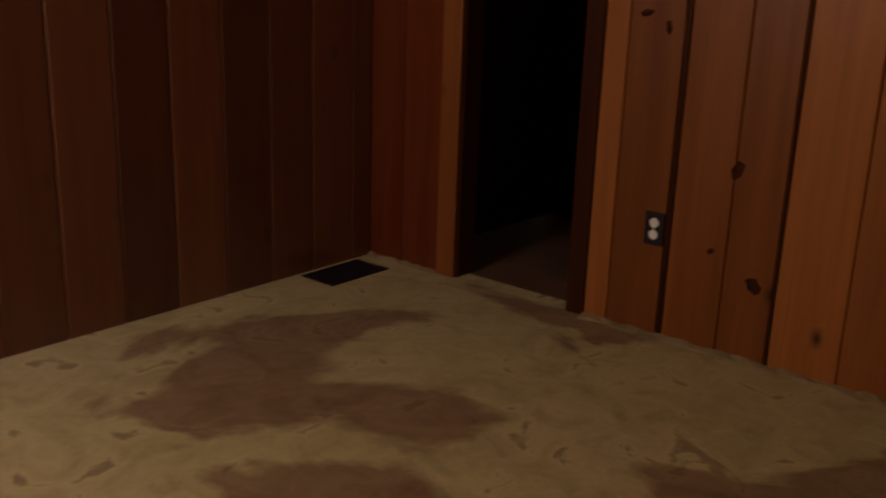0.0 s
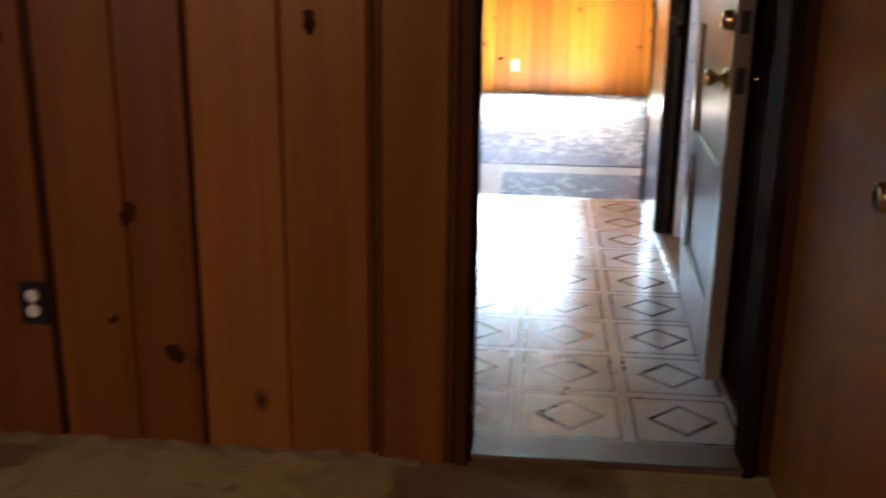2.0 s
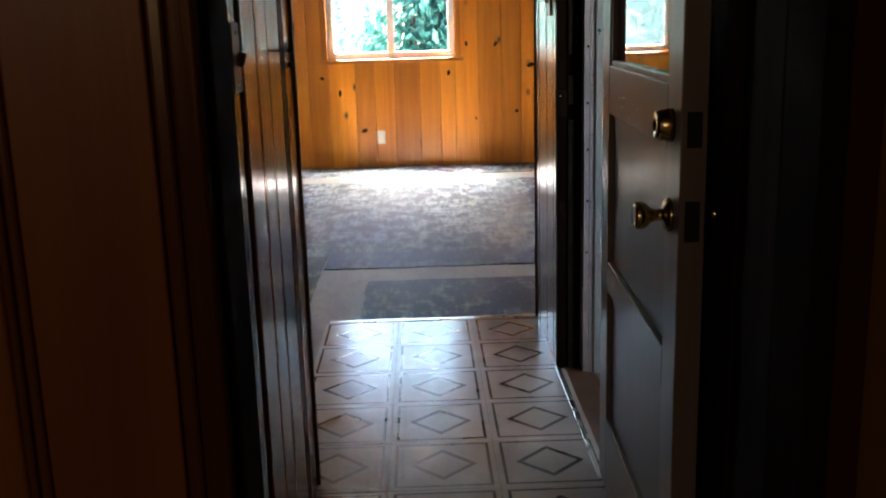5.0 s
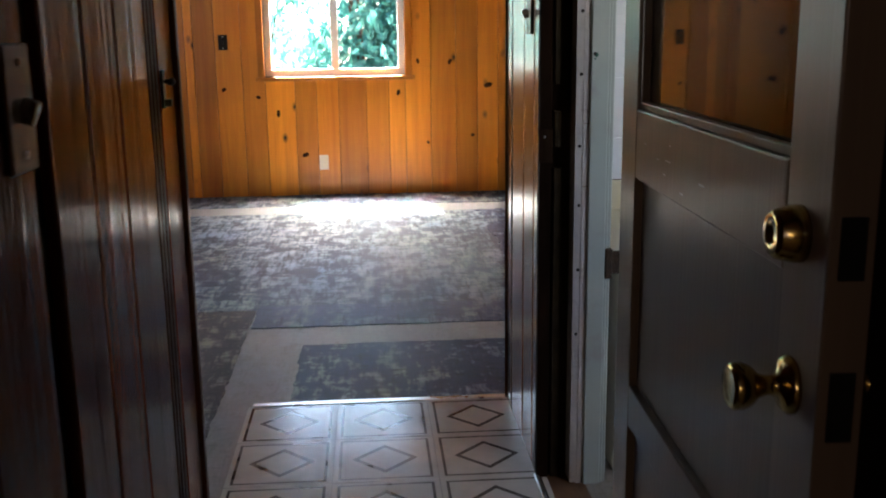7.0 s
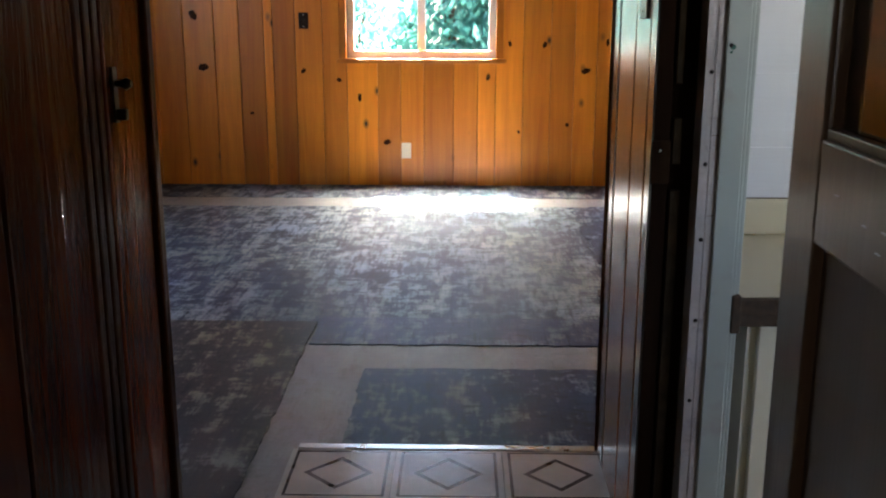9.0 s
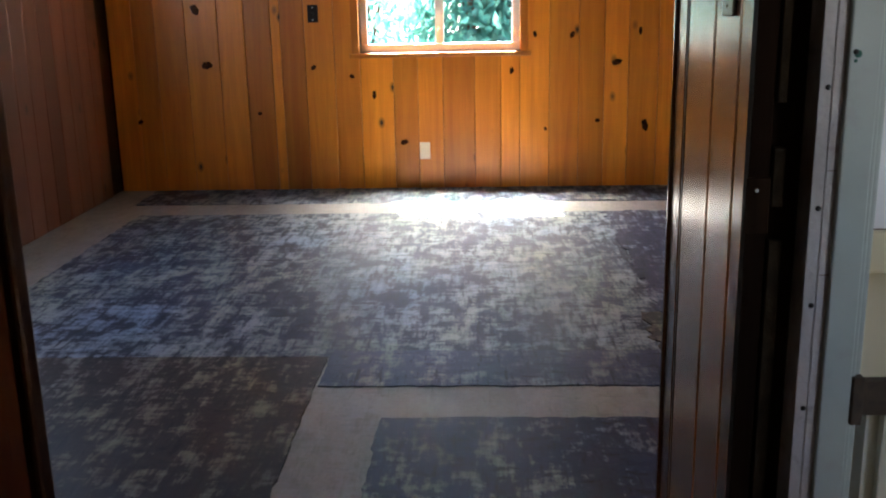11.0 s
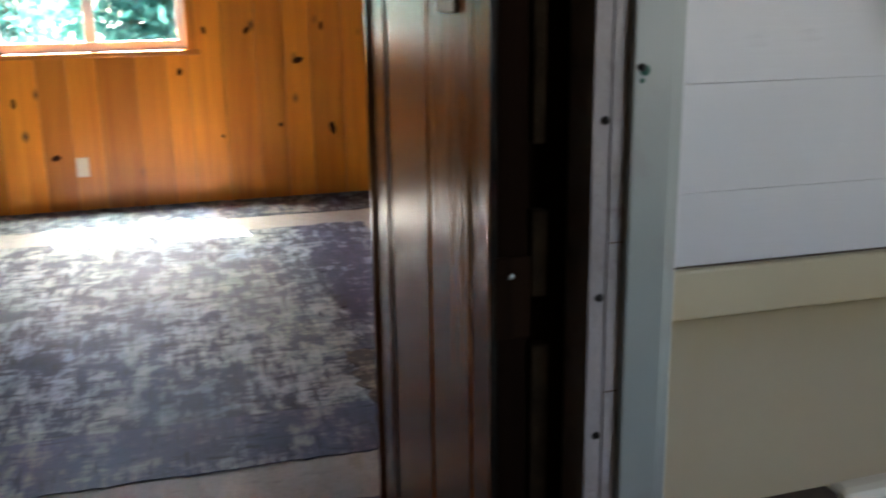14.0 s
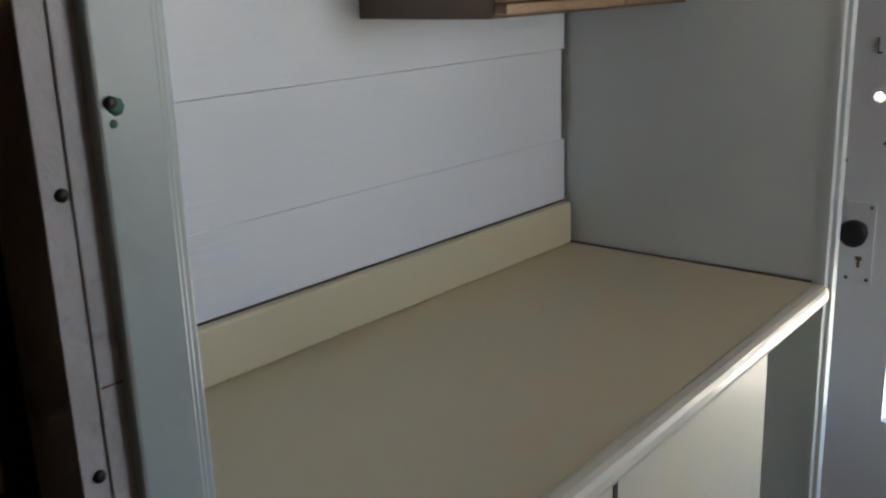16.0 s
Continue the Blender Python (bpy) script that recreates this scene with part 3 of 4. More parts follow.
sheet("backing_sheet", -2.7, 1.5, 3.98, 4.475, FLOOR_BLUE, "torn grey lino strip along the wall", seed=6)
sheet("backing_sheet", 0.20, 0.648, 0.94, 1.70, FLOOR_BROWN, "brown lino backing patch", 0.0062, 0.022, 7)
sheet("backing_sheet", 0.28, 0.649, 1.70, 3.66, FLOOR_DARK, "dark blue lino backing patch", 0.005, 0.022, 8)

# hall tiles
G = 0.305
tile_me = mesh_of("tile", box(bmesh.new(), -G / 2 + 0.0008, G / 2 - 0.0008, -G / 2 + 0.0008, G / 2 - 0.0008, -0.003, 0.0, 0.0006, 1), TILE)
for i in range(3):
    for j in range(10):
        if j == 9:
            continue
        ob = new("tile", tile_me)
        ob.parent = hall_floor
        ob.location = (-G / 2 - G * i, -G / 2 - G * j, 0.006)
ground = structure("ground", boxes((-60, 60, -60, 60, -0.9, -0.6)), GRAVEL, "pale sunlit gravel ground round the house", "ground")


# ---------------------------------------------------------------- trims and doorways
def trim(name, bm, mat, label):
    return structure(name, bm, mat, label, "trim")


# Metal strip stands in for a thin, glaring cut row of tile.
trim("trim_tile_edge", boxes((-0.90, -0.03, -0.004, 0.03, 0.0, 0.009), bev=0.003), CHROME, "metal strip in place of a thin cut tile row")
trim("trim_threshold", boxes((-0.74, -0.02, -2.88, -2.755, 0.0, 0.02), bev=0.006), SUBWOOD, "worn dark wooden threshold")
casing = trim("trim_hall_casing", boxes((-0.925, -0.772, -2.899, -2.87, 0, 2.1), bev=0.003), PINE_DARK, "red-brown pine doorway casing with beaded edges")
for a, b2, y in ((-0.956, -0.944, -2.893), (-0.941, -0.927, -2.897), (-0.770, -0.750, -2.901), (-0.748, -0.716, -2.909)):
    part("bead", boxes((a, b2, y, -2.87, 0, 2.1), bev=0.005), STAIN if a > -0.75 else BROWN_PINE, casing, "dark rounded bead")
# Both doorway jambs are coloured near-black for the shade they stand in.
trim("trim_hall_jamb", boxes((-0.74, -0.708, -2.885, -2.765, 0, 2.05), bev=0.004), DARK_WOOD_AND_SHADE, "doorway jamb coloured near-black for shade")
trim("trim_hall_jamb_far", boxes((-0.05, -0.02, -2.885, -2.765, 0, 2.05), bev=0.004), DARK_WOOD_AND_SHADE, "doorway jamb coloured near-black for shade")
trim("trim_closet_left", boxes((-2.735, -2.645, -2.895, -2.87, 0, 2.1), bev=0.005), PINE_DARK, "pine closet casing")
trim("trim_closet_right", boxes((-2.12, -2.05, -2.895, -2.87, 0, 2.1), bev=0.005), STAIN, "dark stained closet casing")
trim("trim_left_wall_end", boxes((-0.94, -0.796, -1.475, -1.452, 0, H - 0.01), bev=0.004), STAIN, "dark stained wall end board")
trim("trim_strip_end", boxes((-0.034, 0.10, 0.0, 0.001, 0, H - 0.01)), STAIN, "dark stained corner board")
jamb = trim("trim_jamb_dark", boxes((-0.030, 0.002, -0.628, -0.60, 0, 2.06), (0.002, 0.059, -0.604, -0.60, 0, 2.06), bev=0.0015), DARK_WOOD_AND_SHADE, "rough dark old door jamb with cut mortises")
for z0, z1, w in ((0, 0.89, 0.021), (0.945, 1.04, 0.018), (1.11, 2.06, 0.014)):
    part("split_strip", boxes((0.010, 0.010 + w, -0.622, -0.604, z0, z1), bev=0.002), RAW, jamb, "raw split wood strip")
part("hinge_leaf", boxes((-0.034, 0.004, -0.634, -0.627, 0.905, 0.995), bev=0.002), DARK_WOOD_AND_SHADE, jamb, "black hinge leaf")
for z in (0.975,):
    part("screw", moved(lathe([(0.004, 0), (0.004, 0.002), (0.002, 0.003)], 10), pose(-0.018, -0.634, z, 90)), CHROME, jamb)
worn_edge = trim("trim_jamb_worn", boxes((0.057, 0.0775, -0.664, -0.60, 0, 2.06), (0.076, 0.0945, -0.666, -0.60, 0, 2.06), bev=0.001), WORN, "chipped white jamb edge with nail holes")
for x, z in ((0.070, 1.137), (0.069, 0.952), (0.070, 0.795), (0.071, 1.295), (0.070, 0.62), (0.068, 0.44)):
    part("nail", moved(lathe([(0.0045, 0), (0.0045, 0.0015), (0.001, 0.0025)], 8), pose(x, -0.664, z, 90)), BLACK, worn_edge)
for z in (1.01, 0.845):
    part("scratch", boxes((0.078, 0.093, -0.6668, -0.6655, z, z + 0.0015)), BROWN, worn_edge)
white_edge = trim("trim_jamb_white", boxes((0.093, 0.140, -0.676, -0.60, 0, 2.06), (0.140, 0.149, -0.668, -0.60, 0, 2.06), (0.149, 0.159, -0.660, -0.60, 0, 2.06), bev=0.003), TRIM, "pale painted porch casing")
for x, z in ((0.102, 1.189), (0.101, 1.455)):
    part("nail", moved(lathe([(0.0042, 0), (0.0042, 0.002), (0.001, 0.003)], 8), pose(x, -0.676, z, 90)), BLACK, white_edge)
    part("chip", moved(lathe([(0.006, 0), (0.0055, 0.0006), (0.002, 0.0008)], 7), pose(x + 0.004, -0.676, z - 0.003, 90)), GREEN, white_edge, "green paint showing in a chip")
    part("chip", moved(lathe([(0.003, 0), (0.0028, 0.0006), (0.001, 0.0008)], 6), pose(x + 0.001, -0.676, z - 0.013, 90)), GREEN, white_edge, "green paint showing in a chip")
trim("trim_porch_sill", boxes((-0.02, 0.075, -1.49, -0.60, -0.03, 0.004), bev=0.004), SUBWOOD, "worn wooden door sill")
trim("trim_sill_strip", boxes((-0.036, -0.022, -1.49, -0.60, 0.0, 0.011), bev=0.003), CHROME, "worn metal strip along the sill")
trim("trim_threshold_strip", boxes((-0.74, -0.02, -2.885, -2.862, 0.019, 0.024), bev=0.002), BRONZE, "worn metal threshold strip")
trim("porch_step", boxes((0.076, 0.56, -1.49, -0.682, -0.30, -0.006), bev=0.006), GREEN, "green painted step below the sill")

# window of room B
win = structure("window_1", boxes((WX0, WX1, 4.555, 4.59, WZ0, WZ0 + 0.05), (WX0, WX1, 4.555, 4.59, WZ1 - 0.05, WZ1), (WX0, WX0 + 0.05, 4.555, 4.59, WZ0 + 0.05, WZ1 - 0.05), (WX1 - 0.05, WX1, 4.555, 4.59, WZ0 + 0.05, WZ1 - 0.05), bev=0.004),
                FRAMEWHITE, "white sliding window with two panes in daylight", "window")
part("mullion", boxes((-0.753, -0.697, 4.558, 4.587, WZ0 + 0.05, WZ1 - 0.05), bev=0.003), FRAMEWHITE, win)
for a, b2 in ((WX0 + 0.05, -0.753), (-0.697, WX1 - 0.05)):
    pane = part("pane", boxes((a, b2, 4.570, 4.575, WZ0 + 0.05, WZ1 - 0.05)), GLASS, win)
    pane.visible_shadow = False
part("window_sill", boxes((-1.328, -0.116, 4.465, 4.555, WZ0 - 0.035, WZ0 - 0.005), bev=0.005), PINE, win, "amber pine sill board")
part("side_casing", boxes((WX0 - 0.05, WX0, 4.470, 4.555, WZ0 - 0.005, WZ1 + 0.05), bev=0.004), PINE, win)
part("side_casing", boxes((WX1, WX1 + 0.05, 4.470, 4.555, WZ0 - 0.005, WZ1 + 0.05), bev=0.004), PINE, win)


# ---------------------------------------------------------------- doors
def knob_body():
    return lathe([(0.030, 0), (0.031, 0.004), (0.025, 0.010), (0.012, 0.013), (0.010, 0.024), (0.013, 0.034), (0.021, 0.042), (0.0245, 0.050), (0.0245, 0.060), (0.021, 0.064), (0.016, 0.063), (0.0, 0.0625)])


# panelled door folded back against the hall wall; local x from hinge to free edge, local y out of the visible face
door = thing("panelled_door", "open grey-brown half-glazed panel door with brass knob folded against wall", "door", (-0.018, -1.475, 0.02))
DW, DH, DT = 0.86, 2.02, 0.045
ST = 0.105
box_rows = [((0, ST, 0, DT, 0, DH), "stile"), ((DW - ST, DW, 0, DT, 0, DH), "stile"), ((ST, DW - ST, 0, DT, 0, 0.20), "bottom_rail"), ((ST, DW - ST, 0, DT, 0.54, 0.617), "rail"),
            ((ST, DW - ST, 0, DT, 0.985, 1.10), "lock_rail"), ((ST, DW - ST, 0, DT, DH - 0.12, DH), "top_rail")]
for r, nm in box_rows:
    part(nm, boxes(r, bev=0.003), DOORPAINT, door)
for z0, z1 in ((0.20, 0.54), (0.617, 0.985)):
    part("panel", boxes((ST - 0.005, DW - ST + 0.005, 0.014, 0.031, z0 - 0.005, z1 + 0.005)), DOORPAINT, door)
lite = part("glass_pane", boxes((ST - 0.004, DW - ST + 0.004, 0.020, 0.026, 1.096, DH - 0.116)), GLASS, door, "clear glass pane")
part("glazing_bead", boxes((ST, DW - ST, 0.026, 0.040, 1.10, 1.112), (ST, ST + 0.012, 0.026, 0.040, 1.112, DH - 0.12), (DW - ST - 0.012, DW - ST, 0.026, 0.040, 1.112, DH - 0.12), bev=0.002), DOORPAINT, door)
kn = part("knob", moved(knob_body(), pose(DW - 0.065, DT, 0.875, -90)), BRASS, door, "polished brass door knob")
kn2 = part("knob", moved(knob_body(), pose(DW - 0.065, 0, 0.875, 90)), BRASS, door, "polished brass door knob")
db = part("deadbolt", moved(lathe([(0.029, 0), (0.029, 0.008), (0.025, 0.026), (0.021, 0.030), (0.010, 0.030), (0.009, 0.026), (0.0, 0.026)]), pose(DW - 0.065, DT, 1.032, -90)), BRASS, door, "brass deadbolt")
part("latch_plate", boxes((DW - 0.001, DW + 0.002, 0.010, 0.035, 0.84, 0.91), (DW - 0.001, DW + 0.002, 0.010, 0.035, 1.00, 1.06)), BLACK, door)
ang = math.degrees(math.atan2(-0.855, -0.028))
door.matrix_basis = pose(0.014, -1.478, 0.02, 0, 0, ang) @ Matrix.Scale(-1, 4, (0, 1, 0))

# flush door of the hall doorway, open into the dark room
flush = thing("flush_door", "open brown veneered flush door with brass knob", "door", (-0.035, -2.905, 0.015))
part("leaf", boxes((0, 0.70, 0, 0.035, 0, 2.01), bev=0.002), VENEER, flush)
part("knob", moved(knob_body(), pose(0.628, 0.0, 0.838, 90)), BRASS, flush, "polished brass door knob")
flush.matrix_basis = pose(0.005, -2.91, 0.015, 0, 0, -89)

# ---------------------------------------------------------------- porch
ZC = 0.665
planks = bpy.data.objects["wall_porch_north"]
for k in range(9):
    z0 = 0.90 + (k - 3) * 0.195
    part("plank", boxes((0.14, 1.600 - 0.012 * (k % 2), -0.016, 0.001, z0 + 0.0003, z0 + 0.1947), bev=0.001), PLANK, planks)
# Dark board behind the short planks paints the shade of the corner gap.
part("corner_backing", boxes((1.575, 1.612, -0.003, 0.001, -0.3, 2.3)), DARK_WOOD_AND_SHADE, planks, "dark board that paints the shade in the corner gap")
structure("wall_porch_end", boxes((1.61, 1.640, -0.590, 0.0, -0.30, H), (1.604, 1.622, -0.602, -0.590, -0.30, H), (1.623, 1.646, -0.610, -0.590, -0.30, H)), GREYBLUE, "pale blue-grey painted partition beside the counter", "wall")

worktop = thing("worktop", "long cream laminate worktop with low backsplash", "worktop", (0.16, -0.3, ZC - 0.04))
worktop.matrix_basis = Matrix()
def taper(bm, yl, yr):
    """Skews a front run: its y offset goes from yl at x=0.16 to yr at x=1.6."""
    for v in bm.verts:
        v.co.y += yl + (yr - yl) * (v.co.x - 0.16) / 1.44
    return bm


slab_bm = boxes((0.16, 1.598, -0.64, -0.02, ZC - 0.035, ZC))
for v in slab_bm.verts:
    if v.co.y < -0.3 and v.co.x > 1:
        v.co.y += 0.055
part("slab", slab_bm, LAMINATE, worktop)
part("backsplash", boxes((0.16, 1.596, -0.038, -0.016, ZC, ZC + 0.096), bev=0.006), LAMINATE, worktop)
part("back_seam", boxes((0.16, 1.596, -0.0195, -0.0155, ZC + 0.0955, ZC + 0.0985)), BRONZE, worktop, "dark open seam above the backsplash")
part("side_seam", boxes((1.5975, 1.6095, -0.575, -0.02, ZC - 0.012, ZC + 0.0008)), BRONZE, worktop, "dark open seam beside the partition")
part("raw_edge", taper(boxes((0.16, 0.40, -0.664, -0.638, ZC - 0.034, ZC - 0.001), bev=0.003), 0, 0.055), CHIP, worktop, "raw chipboard edge without laminate")
part("front_edge", taper(boxes((0.40, 1.598, -0.672, -0.635, ZC - 0.034, ZC + 0.003), bev=0.012), 0, 0.055), NOSE, worktop, "rounded pale front edge")
part("under_strip", taper(boxes((0.16, 0.40, -0.660, -0.640, ZC - 0.060, ZC - 0.034)), 0, 0.055), CHIP, worktop, "dark chipboard strip under the edge")
end_bm = boxes((0.142, 0.161, -0.678, -0.02, ZC - 0.07, ZC + 0.012), bev=0.003)
part("cut_end", end_bm, CHIP, worktop, "raw dark chipboard end")

unit = thing("base_cabinet", "cream painted base cabinet with plain doors under worktop", "cabinet", (0.9, -0.3, -0.3))
unit.matrix_basis = Matrix()
part("body", taper(boxes((0.20, 1.395, -0.60, -0.10, -0.30, ZC - 0.036)), 0, 0.045), CREAM, unit)
part("plinth", taper(boxes((0.22, 1.38, -0.612, -0.602, -0.30, -0.20)), 0, 0.045), BROWN, unit, "dark recessed plinth")
for a, b2, slot in ((0.22, 0.595, 0.45), (0.605, 1.392, 0.825)):
    dr = part("door", taper(boxes((a, b2, -0.622, -0.602, -0.19, ZC - 0.064), bev=0.003), 0, 0.045), CREAM, unit)
    part("finger_slot", taper(boxes((slot, slot + 0.012, -0.6235, -0.6215, ZC - 0.13, ZC - 0.075)), 0, 0.045), CHIP, dr, "dark finger slot")

wall_cab = thing("wall_cabinet", "brown-sided wall cabinet with cream doors and oak pulls", "cabinet", (1.0, -0.2, 1.19))
wall_cab.matrix_basis = Matrix()
part("body", boxes((0.978, 1.606, -0.295, -0.017, 1.19, 1.95), bev=0.002), BROWN, wall_cab)
for a, b2 in ((0.982, 1.325), (1.329, 1.604)):
    dr = part("door", boxes((a, b2, -0.313, -0.296, 1.235, 1.94), bev=0.002), CREAM, wall_cab)
    part("pull_rail", boxes((a, b2, -0.322, -0.296, 1.196, 1.212), (a, b2, -0.316, -0.296, 1.214, 1.234), bev=0.004), OAK, dr, "oak finger rail")


# outer door of the porch
od = structure("door_1", boxes((1.85, 1.89, -0.66, -0.50, -0.28, 0.981), (1.85, 1.89, -0.66, -0.50, 1.003, 1.72), (1.85, 1.89, -0.66, -0.611, 0.981, 1.003), (1.85, 1.89, -0.589, -0.50, 0.981, 1.003), (1.85, 1.89, -1.36, -1.20, -0.28, 1.72), (1.85, 1.89, -1.20, -0.66, -0.28, 0.30), (1.85, 1.89, -1.20, -0.66, 0.64, 1.72)), WHITE, "white painted glazed outer door with bare bolt hole", "door")
pane = part("pane", boxes((1.868, 1.873, -1.20, -0.66, 0.30, 0.64)), GLASS, od)
pane.visible_shadow = False
part("knob", moved(lathe([(0.018, 0), (0.012, 0.01), (0.012, 0.03), (0.027, 0.036), (0.029, 0.05), (0.022, 0.058), (0.0, 0.0585)]), pose(1.85, -0.585, 0.718, 0, -90)), BLACK, od, "black porcelain knob")
part("keyhole_plate", boxes((1.8445, 1.8475, -0.590, -0.584, 0.635, 0.655), (1.8445, 1.8475, -0.594, -0.580, 0.651, 0.659), bev=0.0008), BROWN, od)
rose = bmesh.new()
rim = [[rose.verts.new((1.85 - dx, -0.600 + r * math.cos(a * math.pi / 12), 0.992 + r * math.sin(a * math.pi / 12))) for a in range(24)] for r, dx in ((0.0105, 0.0), (0.011, 0.002), (0.018, 0.002), (0.019, 0.0))]
for ra, rb in zip(rim, rim[1:]):
    for a in range(24):
        rose.faces.new((ra[a], ra[(a + 1) % 24], rb[(a + 1) % 24], rb[a]))
part("lock_hole_rim", rose, FRAMEWHITE, od, "painted rim round an empty lock hole")
part("lock_plate", boxes((1.8465, 1.8505, -0.615, -0.555, 0.60, 0.775), bev=0.001), WHITE, od, "painted-over lock plate")
for y, z in ((-0.606, 0.61), (-0.564, 0.61), (-0.606, 0.766), (-0.545, 0.86), (-0.62, 0.90), (-0.53, 0.42)):
    part("screw", moved(lathe([(0.004, 0), (0.004, 0.0015), (0.002, 0.002)], 8), pose(1.8465 if z < 0.8 and z > 0.5 else 1.85, y, z, 0, -90)), BRONZE, od)
part("latch", boxes((1.845, 1.851, -0.593, -0.590, 1.080, 1.110), (1.845, 1.851, -0.600, -0.590, 1.078, 1.082), bev=0.001), BRONZE, od, "small iron latch")


# ---------------------------------------------------------------- small fittings
def wall_plate(name, label, m, mat, w=0.07, h=0.114, sockets=None, toggle=None):
    """A cover plate in the local xz plane that faces -y."""
    t = thing(name, label, "outlet" if sockets else "switch")
    part("plate", boxes((-w / 2, w / 2, -0.006, 0, -h / 2, h / 2), bev=0.003), mat, t)
    if sockets:
        for z in (0.020, -0.020):
            part("socket", moved(lathe([(0.0165, 0), (0.0165, 0.003), (0.014, 0.004)], 20), pose(0, -0.005, z, 90)), sockets, t, "ivory socket face")
    if toggle:
        part("toggle", moved(boxes((-0.005, 0.005, -0.016, 0, -0.012, 0.012), bev=0.002), pose(0, -0.005, 0, 20)), toggle, t)
    for z in ((0,) if sockets else (h * 0.36, -h * 0.36)):
        part("screw", moved(lathe([(0.004, 0), (0.004, 0.0015), (0.002, 0.002)], 10), pose(0, -0.006, z, 90)), CHROME, t)
    t.matrix_basis = m
    return t


wall_plate("power_outlet", "dark outlet plate with two ivory sockets on pine", pose(-1.803, -2.886, 0.37), BROWNPLATE, sockets=IVORY)
wall_plate("power_outlet", "ivory outlet plate on pine boards under window", pose(-0.835, 4.484, 0.258), IVORY, sockets=IVORY)
wall_plate("light_switch", "dark brown switch plate on amber pine boards", pose(-1.561, 4.484, 1.181), BROWNPLATE, toggle=BROWNPLATE)
wall_plate("light_switch", "worn metal switch plate on dark hall boards", pose(-0.801, -2.252, 1.185, 0, 0, 90), BRONZE, h=0.118, toggle=CHROME)
wall_plate("light_switch", "worn metal switch plate on narrow pine wall", pose(-0.029, -0.455, 1.295, 0, 0, -90), BRONZE, toggle=CHROME)

hook = thing("door_latch", "black iron latch plate on a stained board", "latch")
part("plate", boxes((-0.012, 0.012, -0.004, 0, -0.05, 0.05), bev=0.002), BLACK, hook)
part("lever", moved(lathe([(0.006, 0), (0.007, 0.012), (0.012, 0.02), (0.006, 0.03)], 12), pose(0, -0.003, 0.02, 90)), BLACK, hook)
part("catch", boxes((-0.008, 0.008, -0.022, -0.003, -0.045, -0.025), bev=0.003), BLACK, hook)
hook.matrix_basis = pose(-0.801, -1.585, 1.165, 0, 0, 90) @ Matrix.Scale(0.6, 4)

vent = thing("floor_vent", "dark metal floor register beside the pine wall", "vent")
part("frame", boxes((-3.075, -2.90, -3.30, -3.285, 0, 0.006), (-3.075, -2.90, -3.005, -2.99, 0, 0.006), (-3.075, -3.06, -3.285, -3.005, 0, 0.006), (-2.915, -2.90, -3.285, -3.005, 0, 0.006), bev=0.001), BLACK, vent)
for i in range(9):
    part("slat", boxes((-3.06, -2.915, -3.28 + i * 0.031, -3.272 + i * 0.031, 0.0, 0.004)), BLACK, vent)
part("duct", boxes((-3.06, -2.915, -3.285, -3.005, 0.0004, 0.0012)), BLACK, vent)


def knot(parent, x, y, z, rx, rz, m=Matrix()):
    bm = lathe([(1.0, 0), (0.85, 0.0012), (0.3, 0.0016)], 14)
    rnd = random.Random(int(1000 * (x + 3 * z)))
    lobe = rnd.uniform(0, 6.28)
    for v in bm.verts:
        a = math.atan2(v.co.y, v.co.x)
        f = 1 + 0.22 * math.sin(2 * a + lobe) + 0.13 * math.sin(5 * a + 2 * lobe)
        v.co.x, v.co.y = v.co.x * f, v.co.y * f
    bmesh.ops.transform(bm, matrix=Matrix.Diagonal((rx, rz, 1, 1)), verts=bm.verts)
    part("knot", moved(bm, pose(x, y, z, 90)), KNOT, parent)


for x, z, rx, rz in ((-1.17, 0.641, 0.016, 0.024), (0.156, 1.017, 0.017, 0.02), (-0.975, 0.318, 0.022, 0.022), (0.331, 0.449, 0.013, 0.017), (0.649, 0.413, 0.024, 0.036), (0.453, 0.834, 0.036, 0.018), (-2.294, 0.854, 0.030, 0.030),
                     (-1.573, 0.829, 0.016, 0.018), (-1.316, 0.767, 0.015, 0.017), (-1.954, 0.526, 0.012, 0.014), (-2.35, 1.219, 0.03, 0.03), (0.602, 1.034, 0.014, 0.022), (-0.091, 1.024, 0.014, 0.018), (-0.019, 0.397, 0.010, 0.012), (-2.782, 0.479, 0.016, 0.018), (-0.245, 0.788, 0.012, 0.028), (0.957, 0.603, 0.02, 0.03)):
    knot(north, x, 4.484, z, rx, rz)
for x, z, rx, rz in ((-1.542, 0.607, 0.022, 0.026), (-1.448, 0.253, 0.028, 0.022), (-1.088, 1.063, 0.017, 0.024), (-1.60, 0.335, 0.012, 0.010), (-1.82, 1.02, 0.012, 0.018), (-1.90, 1.06, 0.025, 0.010)):
    knot(nA, x, -2.886, z, rx, rz)


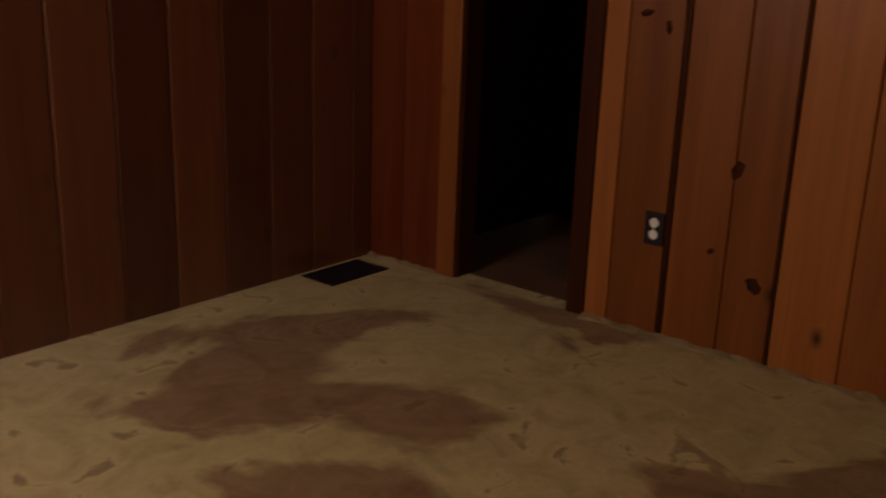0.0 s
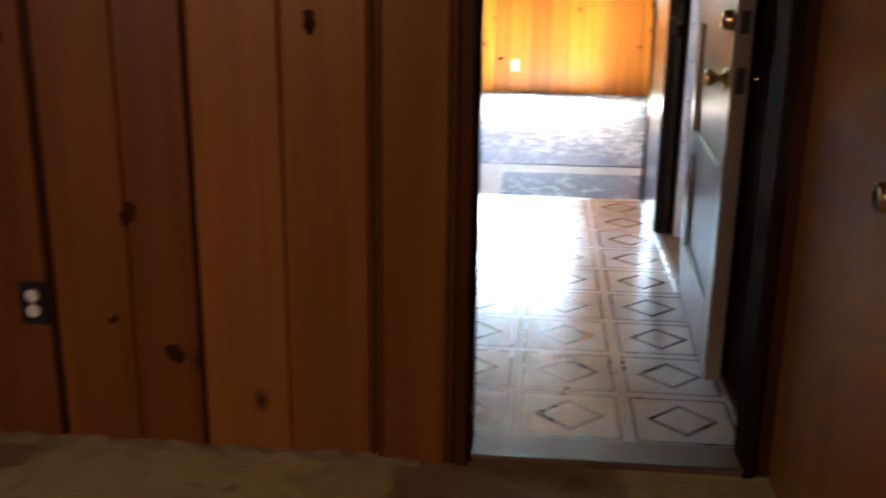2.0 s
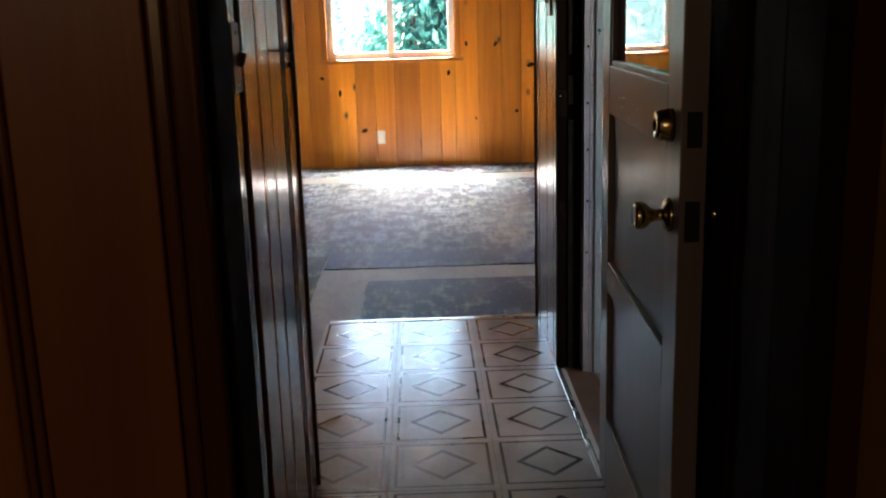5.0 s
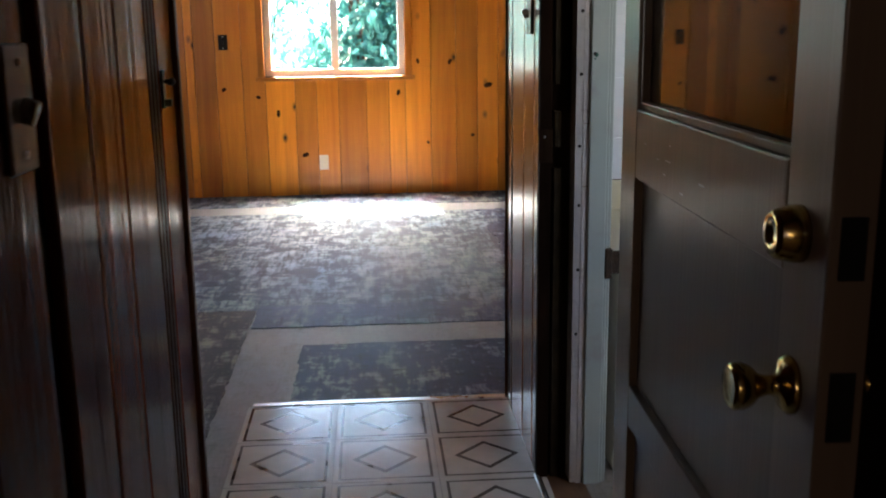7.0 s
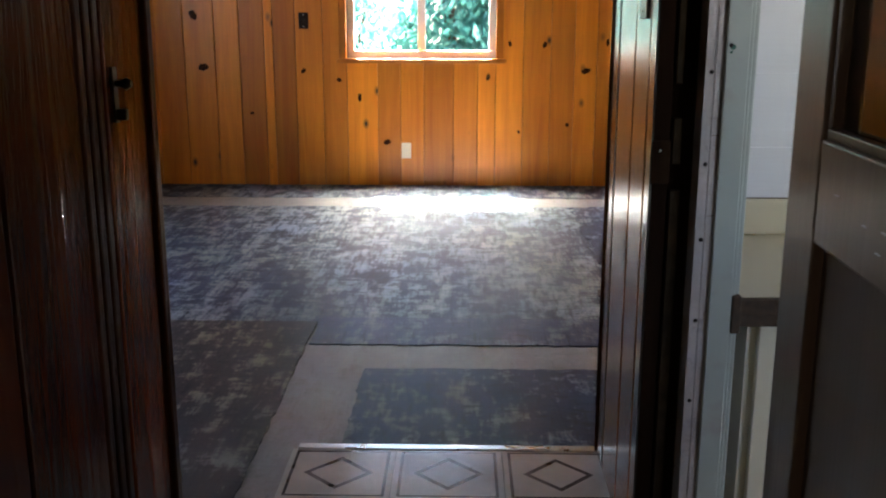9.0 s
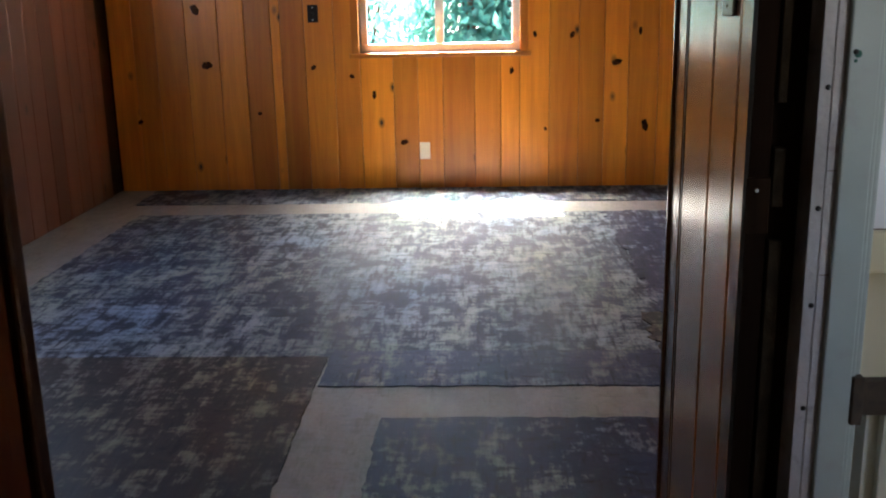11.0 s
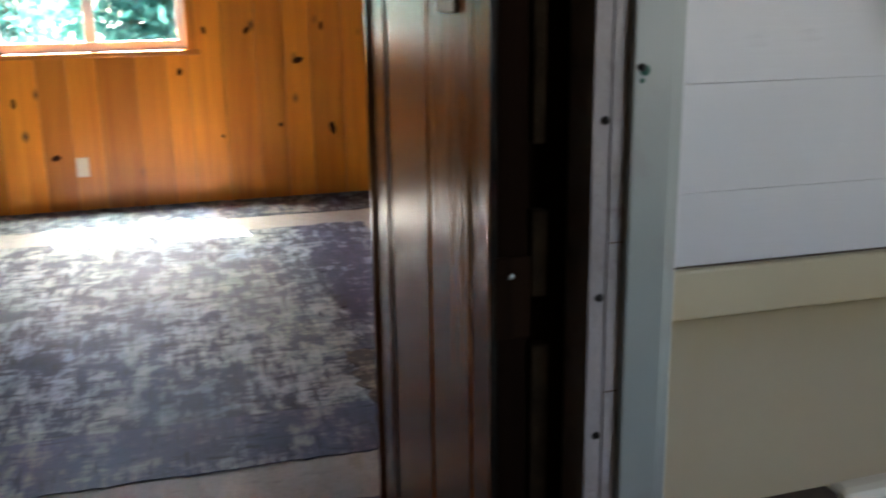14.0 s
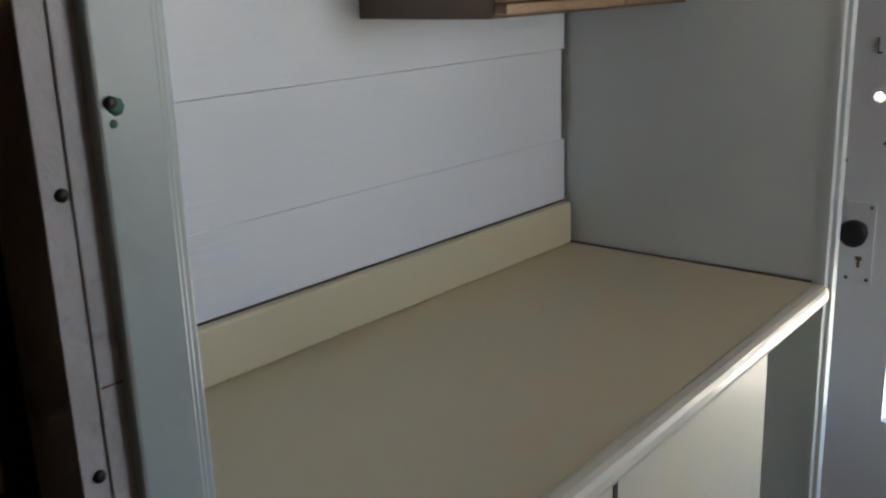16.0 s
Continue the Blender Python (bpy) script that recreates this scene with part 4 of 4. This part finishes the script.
def ragged_edge(x0, x1, y, depth, seed):
    """A torn crust of adhesive along the foot of a wall."""
    rnd = random.Random(seed)
    bm = bmesh.new()
    n = int((x1 - x0) / 0.03)
    top, low = [], []
    for i in range(n + 1):
        x = x0 + (x1 - x0) * i / n
        d = depth * (0.45 + 0.55 * abs(math.sin(i * 0.37 + seed)) * rnd.uniform(0.5, 1.2))
        top.append((bm.verts.new((x, y, 0.0)), bm.verts.new((x, y, 0.012 * rnd.uniform(0.5, 1.3))), bm.verts.new((x, y - d * 0.7, 0.006 * rnd.uniform(0.5, 1.2))), bm.verts.new((x, y - d, 0.0))))
    for a, b2 in zip(top, top[1:]):
        for k in range(3):
            bm.faces.new((a[k], b2[k], b2[k + 1], a[k + 1]))
    bmesh.ops.recalc_face_normals(bm, faces=bm.faces)
    return trim("trim_adhesive_crust", bm, CRUST, "torn yellow adhesive crust along the wall foot")


ragged_edge(-2.05, -0.83, -2.885, 0.05, 5)
ragged_edge(-3.10, -2.74, -2.885, 0.04, 8)

# scratches on the open panelled door
for k in range(7):
    rnd = random.Random(40 + k)
    x, z = rnd.uniform(0.15, 0.5), rnd.uniform(1.0, 1.07)
    part("scratch", boxes((x, x + rnd.uniform(0.008, 0.03), DT - 0.0004, DT + 0.0006, z, z + 0.0018)), WORN, door, "pale paint scratch")

# embossed grain knots on the white planks
for x, z in ((0.66, 1.165), (0.77, 1.172)):
    bm = bmesh.new()
    for k in range(4):
        r = 0.005 + 0.0048 * k
        st = 28
        ring = []
        for i in range(st):
            a = 2 * math.pi * i / st
            for dr, dy in ((-0.0009, 0.0), (0.0, -0.0006), (0.0009, 0.0)):
                ring.append(bm.verts.new((x + (r * 1.5 + dr) * math.cos(a), -0.016 + dy, z + (r * 0.55 + dr) * math.sin(a))))
        for i in range(st):
            for q in range(2):
                a0, a1 = 3 * i + q, 3 * ((i + 1) % st) + q
                bm.faces.new((ring[a0], ring[a1], ring[a1 + 1], ring[a0 + 1]))
    bmesh.ops.recalc_face_normals(bm, faces=bm.faces)
    part("grain_knot", bm, PLANK, planks)


# ---------------------------------------------------------------- outside the window
def shrub(name, x, y, h, spread, count, seed, label):
    rnd = random.Random(seed)
    t = thing(name, label, "shrub")
    bm = bmesh.new()
    for k in range(5):
        a = rnd.uniform(0, 6.28)
        tip = Vector((x + math.cos(a) * spread * 0.5, y + math.sin(a) * spread * 0.4, -0.6 + h * rnd.uniform(0.6, 0.95)))
        base = Vector((x + rnd.uniform(-.1, .1), y + rnd.uniform(-.1, .1), -0.62))
        d = tip - base
        m = Matrix.Translation(base) @ d.to_track_quat("Z", "Y").to_matrix().to_4x4()
        st = bmesh.ops.create_cone(bm, cap_ends=True, segments=7, radius1=0.05, radius2=0.012, depth=d.length)
        bmesh.ops.transform(bm, matrix=m @ Matrix.Translation((0, 0, d.length / 2)), verts=st["verts"])
    part("trunk", bm, BARK, t)
    vs, fs = [], []
    hubs = [Vector((x + rnd.gauss(0, spread * 0.45), y + rnd.gauss(0, spread * 0.3), -0.6 + h * rnd.uniform(0.12, 1.0))) for _ in range(26)]
    for i in range(count):
        c = hubs[i % len(hubs)] + Vector((rnd.gauss(0, 0.24), rnd.gauss(0, 0.24), rnd.gauss(0, 0.22)))
        q = Euler((rnd.uniform(0, 6.28), rnd.uniform(0, 6.28), rnd.uniform(0, 6.28))).to_matrix()
        L, W = rnd.uniform(0.05, 0.10), rnd.uniform(0.022, 0.04)
        n = len(vs)
        for p in ((-L, 0, 0), (0, -W, 0.012), (L, 0, 0), (0, W, 0.012)):
            vs.append(tuple(c + q @ Vector(p)))
        fs.append((n, n + 1, n + 2, n + 3))
    me = bpy.data.meshes.new("crown")
    me.from_pydata(vs, [], fs)
    me.materials.append(LEAF)
    crown = new("crown", me)
    crown.parent = t
    return t


shrub("shrub", -0.35, 9.2, 3.2, 0.75, 8000, 11, "leafy green shrub in bright daylight outside the window")
shrub("shrub", 0.75, 8.2, 2.6, 0.55, 6000, 12, "leafy green shrub in bright daylight outside the window")
shrub("shrub", -2.6, 16.0, 4.2, 1.2, 7000, 13, "pale distant shrub beyond the gravel yard")
